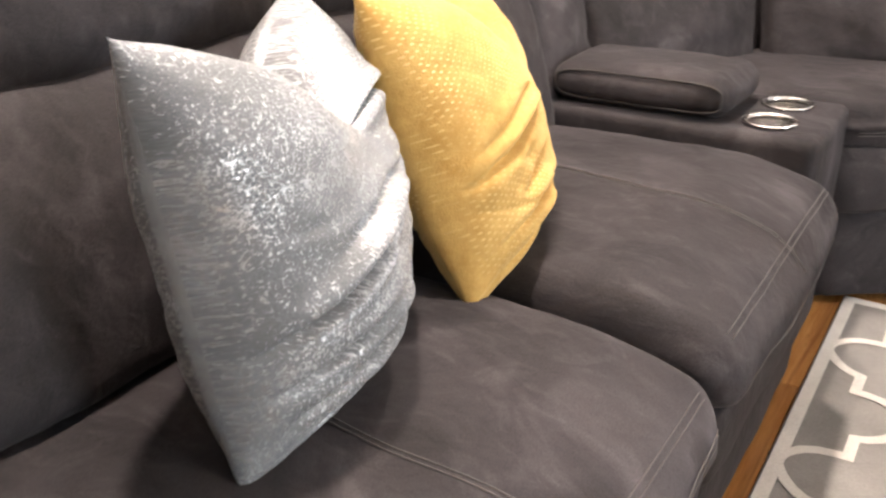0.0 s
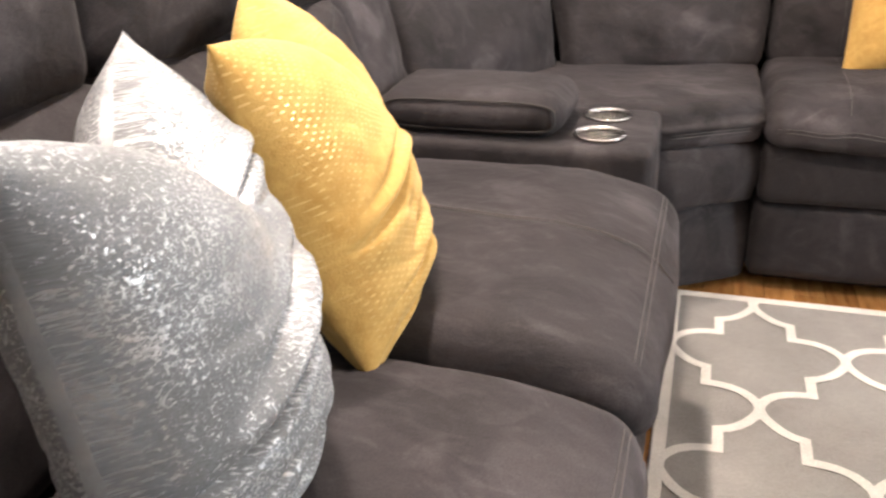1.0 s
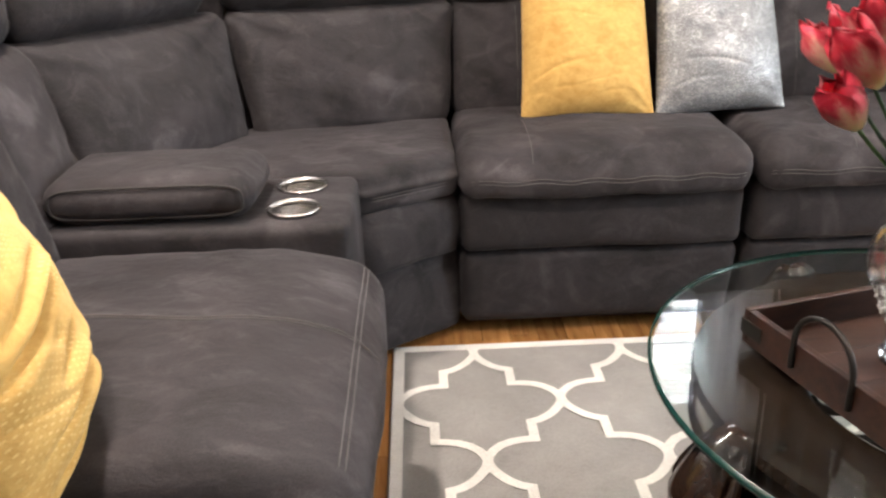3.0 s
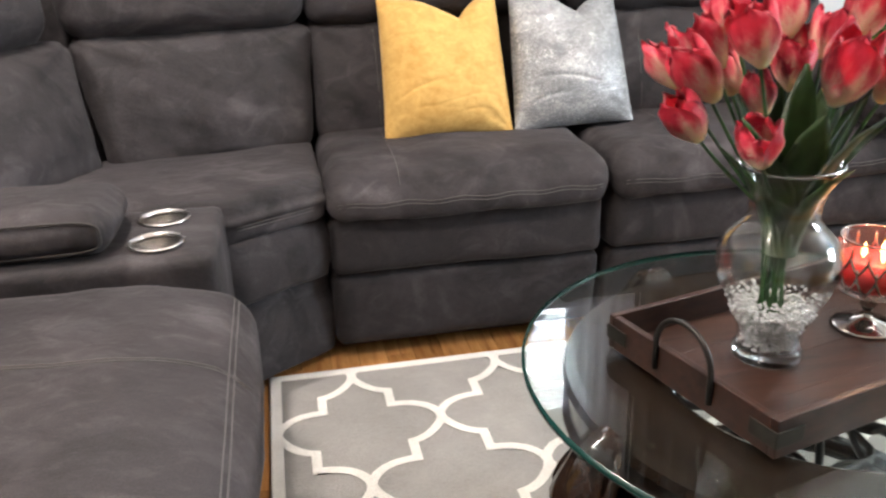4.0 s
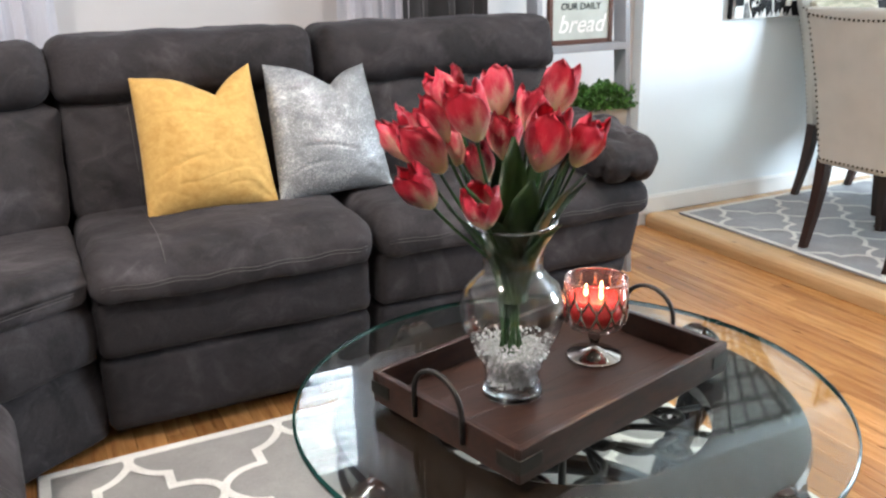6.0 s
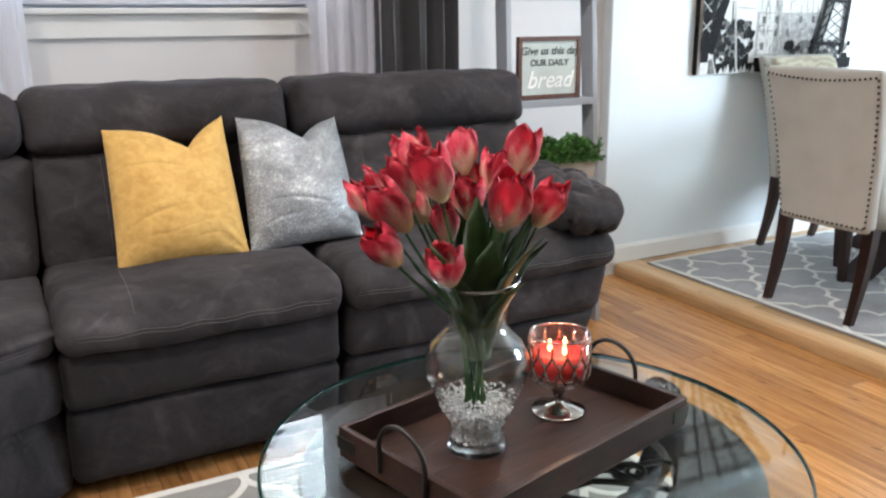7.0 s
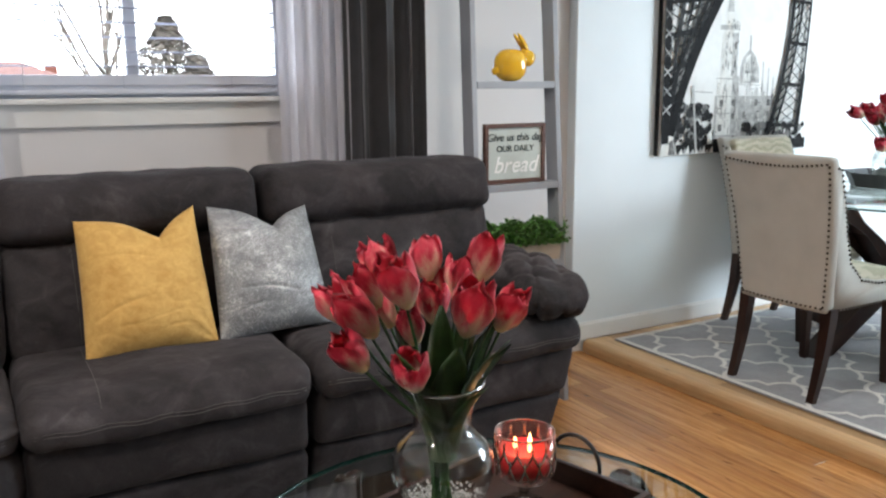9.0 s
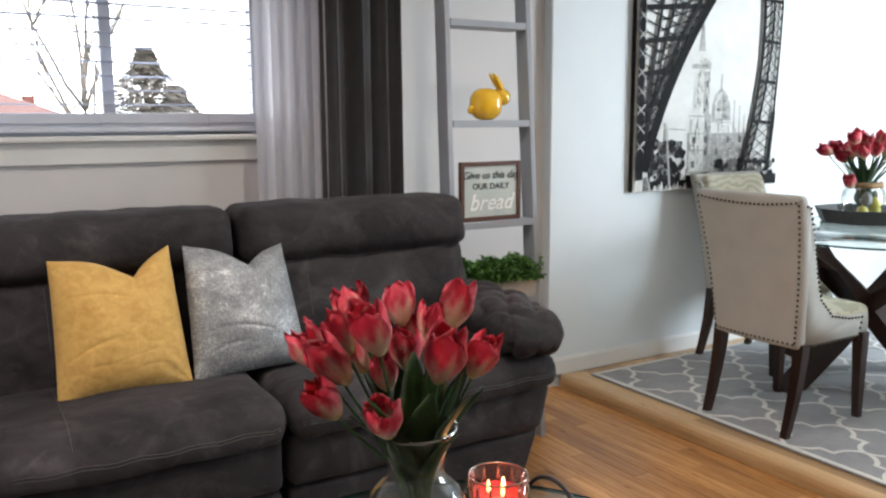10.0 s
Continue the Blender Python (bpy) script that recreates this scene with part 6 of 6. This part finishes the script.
    poly([(0.055, 0.0), (0.10, 0.0), (0.08, 0.075), (0.06, 0.07)], grey, "printed_monument")
    for k in range(9):
        a = 0.11 + 0.025 * k + rnd.uniform(0, 0.01)
        poly([(a, 0.0), (a + 0.03, 0.0), (a + 0.02, rnd.uniform(0.02, 0.05))], (light, pale)[k % 2], "printed_shrub")
    poly([(0.30, 0.05), (0.335, 0.05), (0.33, 0.10), (0.345, 0.125), (0.325, 0.12), (0.305, 0.10)], light, "printed_monument")
    stroke((0.23, 0.02), (0.195, 0.34), 0.012, pale, "mast")

    # the near leg of the tower, its lattice and its inner girder
    def inner(t):
        return 0.06 + 0.21 * t + 0.2 * t * t, 0.10 + 0.86 * t

    def behind(t):
        return 0.04 + 0.012 * t, 0.10 + 0.86 * t

    steps = 22
    for k in range(steps):
        t0, t1 = 1.35 * k / steps, 1.35 * (k + 1) / steps
        p, q = inner(t0), inner(t1)
        o, r = behind(t0), behind(t1)
        for f, tk, ink in ((0.85, 0.010, mid), (0.66, 0.016, grey), (0.45, 0.010, dim), (0.25, 0.014, mid)):
            stroke((o[0] + (p[0] - o[0]) * f, o[1]), (r[0] + (q[0] - r[0]) * f, r[1]), tk + rnd.uniform(0, 0.010), ink, "tower_strut")
        stroke((o[0] + 0.3 * (p[0] - o[0]), o[1]), (q[0], q[1] + 0.03), 0.008, dim)
        stroke((p[0], p[1]), (o[0], r[1] + 0.05), 0.007, mid)
        if k % 3 == 0:
            stroke((o[0], o[1]), (p[0], p[1] + 0.03), 0.026, dim, "tower_strut")
    for k in range(steps):
        p, q = inner(1.35 * k / steps), inner(1.35 * (k + 1) / steps)
        stroke(p, q, 0.048, dark, "tower_edge")
        stroke((p[0] - 0.062, p[1] + 0.01), (q[0] - 0.062, q[1] + 0.01), 0.02, dim, "tower_edge")
    stroke((0.03, 0.06), (0.02, 1.25), 0.045, dark, "tower_edge")
    for k in range(12):
        b = 0.2 + 0.09 * k
        stroke((0.0, b), (0.06, b + 0.05), 0.010, grey if k % 2 else pale)
        stroke((0.0, b + 0.05), (0.055, b), 0.008, pale)

    # the far leg
    def right_edge(t):
        return 0.705 + 0.375 * t - 0.25 * t * t, 0.08 + 1.02 * t

    def right_outer(t):
        return 0.915 + 0.12 * t - 0.06 * t * t, 0.08 + 1.02 * t

    for k in range(steps):
        t0, t1 = 1.15 * k / steps, 1.15 * (k + 1) / steps
        p, q, o, r = right_edge(t0), right_edge(t1), right_outer(t0), right_outer(t1)
        wide = 0.04 + 0.035 * t0
        stroke((p[0] + wide, p[1]), (o[0], r[1] + 0.03), 0.006, grey)
        stroke((o[0], o[1]), (q[0] + wide, q[1] + 0.02), 0.006, mid)
        stroke(p, (q[0] + wide, q[1]), 0.010, dim)
        stroke(p, q, 0.024, dark, "tower_edge")
        stroke((p[0] + wide, p[1]), (q[0] + wide, q[1]), 0.018, dark, "tower_edge")
        stroke(o, r, 0.016 if t0 > 0.3 else 0.03, dim if t0 > 0.6 else dark, "tower_edge")
        if k % 4 == 1:
            stroke(p, (o[0], o[1] - 0.01), 0.018, dim)
    part("wrapped_side", box(x0 - 0.0012, x0 + 0.0003, y + 0.0003, DINE_Y - 0.002, z0 + 0.001, z1), dim, s, "", False)
    return s


canvas_picture()

# ---- outdoors ----
ground = structure("ground", box(-60, 60, WALL_Y + 0.4, 90, -0.6, -0.5), plain("winter_lawn", (0.10, 0.11, 0.05), 0.95, 0, 0.3, 3), "winter lawn outside the window", "ground")
# grey bark lightened for the glare and haze outdoors
BARK = plain("hazed_grey_bark", (0.36, 0.32, 0.30), 0.9, 0, 0.3)


def bare_tree(x, y, z, height, seed):
    s = thing("bare_tree", (x, y, z), "leafless winter tree outside the window", "tree")
    rnd = random.Random(seed)

    def limb(p, d, ln, r, depth, parent):
        pts, q = [Vector(p)], Vector(p)
        dd = Vector(d).normalized()
        for k in range(5):
            dd = (dd + Vector((rnd.uniform(-0.16, 0.16), rnd.uniform(-0.16, 0.16), 0.07))).normalized()
            q = q + dd * ln / 5
            pts.append(q.copy())
        ob = part("trunk" if depth == 3 else "branch", tube(pts, [r * (1 - 0.12 * k) for k in range(6)], 6), BARK, parent)
        if depth:
            for k in range(7 if depth == 3 else 4):
                b = pts[rnd.randrange(3 if depth == 3 else 1, 6)]
                side = Vector((rnd.uniform(-1, 1), rnd.uniform(-0.6, 0.6), rnd.uniform(0.7, 1.6)))
                limb(b, side, ln * (rnd.uniform(0.8, 1.2) if depth == 3 else rnd.uniform(0.4, 0.65)), r * 0.5, depth - 1, s)
    limb((x, y, z), (0.0, 0, 1), height * 0.42, height * 0.012, 3, s)
    return s


def conifer(x, y, z, height, seed):
    s = thing("conifer_tree", (x, y, z), "tall conifer outside the window, paled to grey for haze", "tree")
    part("trunk", tube([(x, y, z), (x, y, z + height)], [0.16, 0.02], 8), BARK, s)
    rnd = random.Random(seed)
    bm = bmesh.new()
    for k in range(7500):
        t = rnd.random() ** 0.75
        r = (1 - t) * height * 0.66 * rnd.uniform(0.02, 1.0) ** 0.5 * (1 + 0.15 * math.sin(23 * t + 3)) + 0.03
        a = rnd.uniform(0, 6.283)
        p = Vector((x + r * math.cos(a), y + r * math.sin(a), z + height * (0.08 + 0.92 * t) - 0.1 * r))
        d = Vector((math.cos(a), math.sin(a), rnd.uniform(-0.5, 0.1)))
        w = Vector((-math.sin(a), math.cos(a), rnd.uniform(-0.3, 0.3))) * rnd.uniform(0.025, 0.06)
        ln = rnd.uniform(0.10, 0.26)
        bm.faces.new([bm.verts.new(c) for c in (p - w, p + d * ln * 0.6 - w * 0.6, p + d * ln, p + d * ln * 0.6 + w * 0.6, p + w)])
    # needles paled from green to grey: the haze is put into their colour
    part("crown", bm, plain("hazed_conifer_needles", (0.46, 0.43, 0.40), 0.8, 0, 0.4), s)
    return s


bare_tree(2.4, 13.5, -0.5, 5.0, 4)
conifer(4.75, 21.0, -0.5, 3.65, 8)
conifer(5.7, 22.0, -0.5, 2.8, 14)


def house():
    s = thing("neighbour_house", (-1.0, 34.0, -0.5), "far house with a dull red roof", "house")
    part("wall", box(-4, 4.0, 31, 38, -0.5, 1.5), plain("pale_siding", (0.55, 0.52, 0.5), 0.8), s, smooth=False)
    bm = bmesh.new()
    vs = [bm.verts.new(c) for c in ((-4.4, 30.6, 1.5), (4.6, 30.6, 1.5), (4.6, 38.4, 1.5), (-4.4, 38.4, 1.5), (-4.0, 34.5, 2.5), (2.4, 34.5, 2.5))]
    for f in ((0, 1, 5, 4), (2, 3, 4, 5), (1, 2, 5), (3, 0, 4), (3, 2, 1, 0)):
        bm.faces.new([vs[i] for i in f])
    part("roof", bm, plain("red_shingles", (0.36, 0.20, 0.18), 0.9, 0, 0.2), s, smooth=False)
    part("chimney", box(3.2, 3.6, 34.0, 34.5, 1.8, 2.35), plain("red_brick", (0.3, 0.13, 0.1), 0.9), s, smooth=False)


house()

bm = bmesh.new()
bm.faces.new([bm.verts.new(c) for c in ((-120, 95, -12), (160, 95, -12), (160, 95, 90), (-120, 95, 90))])
structure("backdrop", bm, glow("overcast_sky", (0.93, 0.95, 1.0), 8.5), "bright white overcast sky", "sky")

# ---- floor boards ----


def boards(parent, mat, x0, x1, y0, y1, top, width, seed):
    rnd = random.Random(seed)
    meshes = {}
    x, count = x0, 0
    while x < x1 - 0.01:
        w = min(width, x1 - x)
        y = y0 - rnd.uniform(0, 0.9)
        while y < y1:
            ln = rnd.choice((0.55, 0.8, 1.05, 1.3, 1.6))
            a, b = max(y, y0), min(y + ln, y1)
            if b - a > 0.03:
                key = (round(w, 3), round(b - a, 3))
                if key not in meshes:
                    bm = box(0.0006, w - 0.0006, 0.0006, b - a - 0.0006, -0.018, 0.0, 0.0012, 1)
                    me = bpy.data.meshes.new("plank")
                    bm.to_mesh(me)
                    bm.free()
                    me.materials.append(mat)
                    meshes[key] = me
                p = new("plank", meshes[key])
                p.parent = parent
                p.matrix_basis = Matrix.Translation((x, a, top + rnd.uniform(-0.0004, 0.0)))
                count += 1
            y += ln
        x += width
    return count


boards(floor, OAK, -0.06, STEP_X - 0.012, -0.4, WALL_Y - 0.016, 0.0, 0.082, 3)
boards(dining_floor, PALE_OAK, STEP_X + 0.064, 4.6, 0.3, DINE_Y - 0.017, STEP_Z, 0.082, 5)
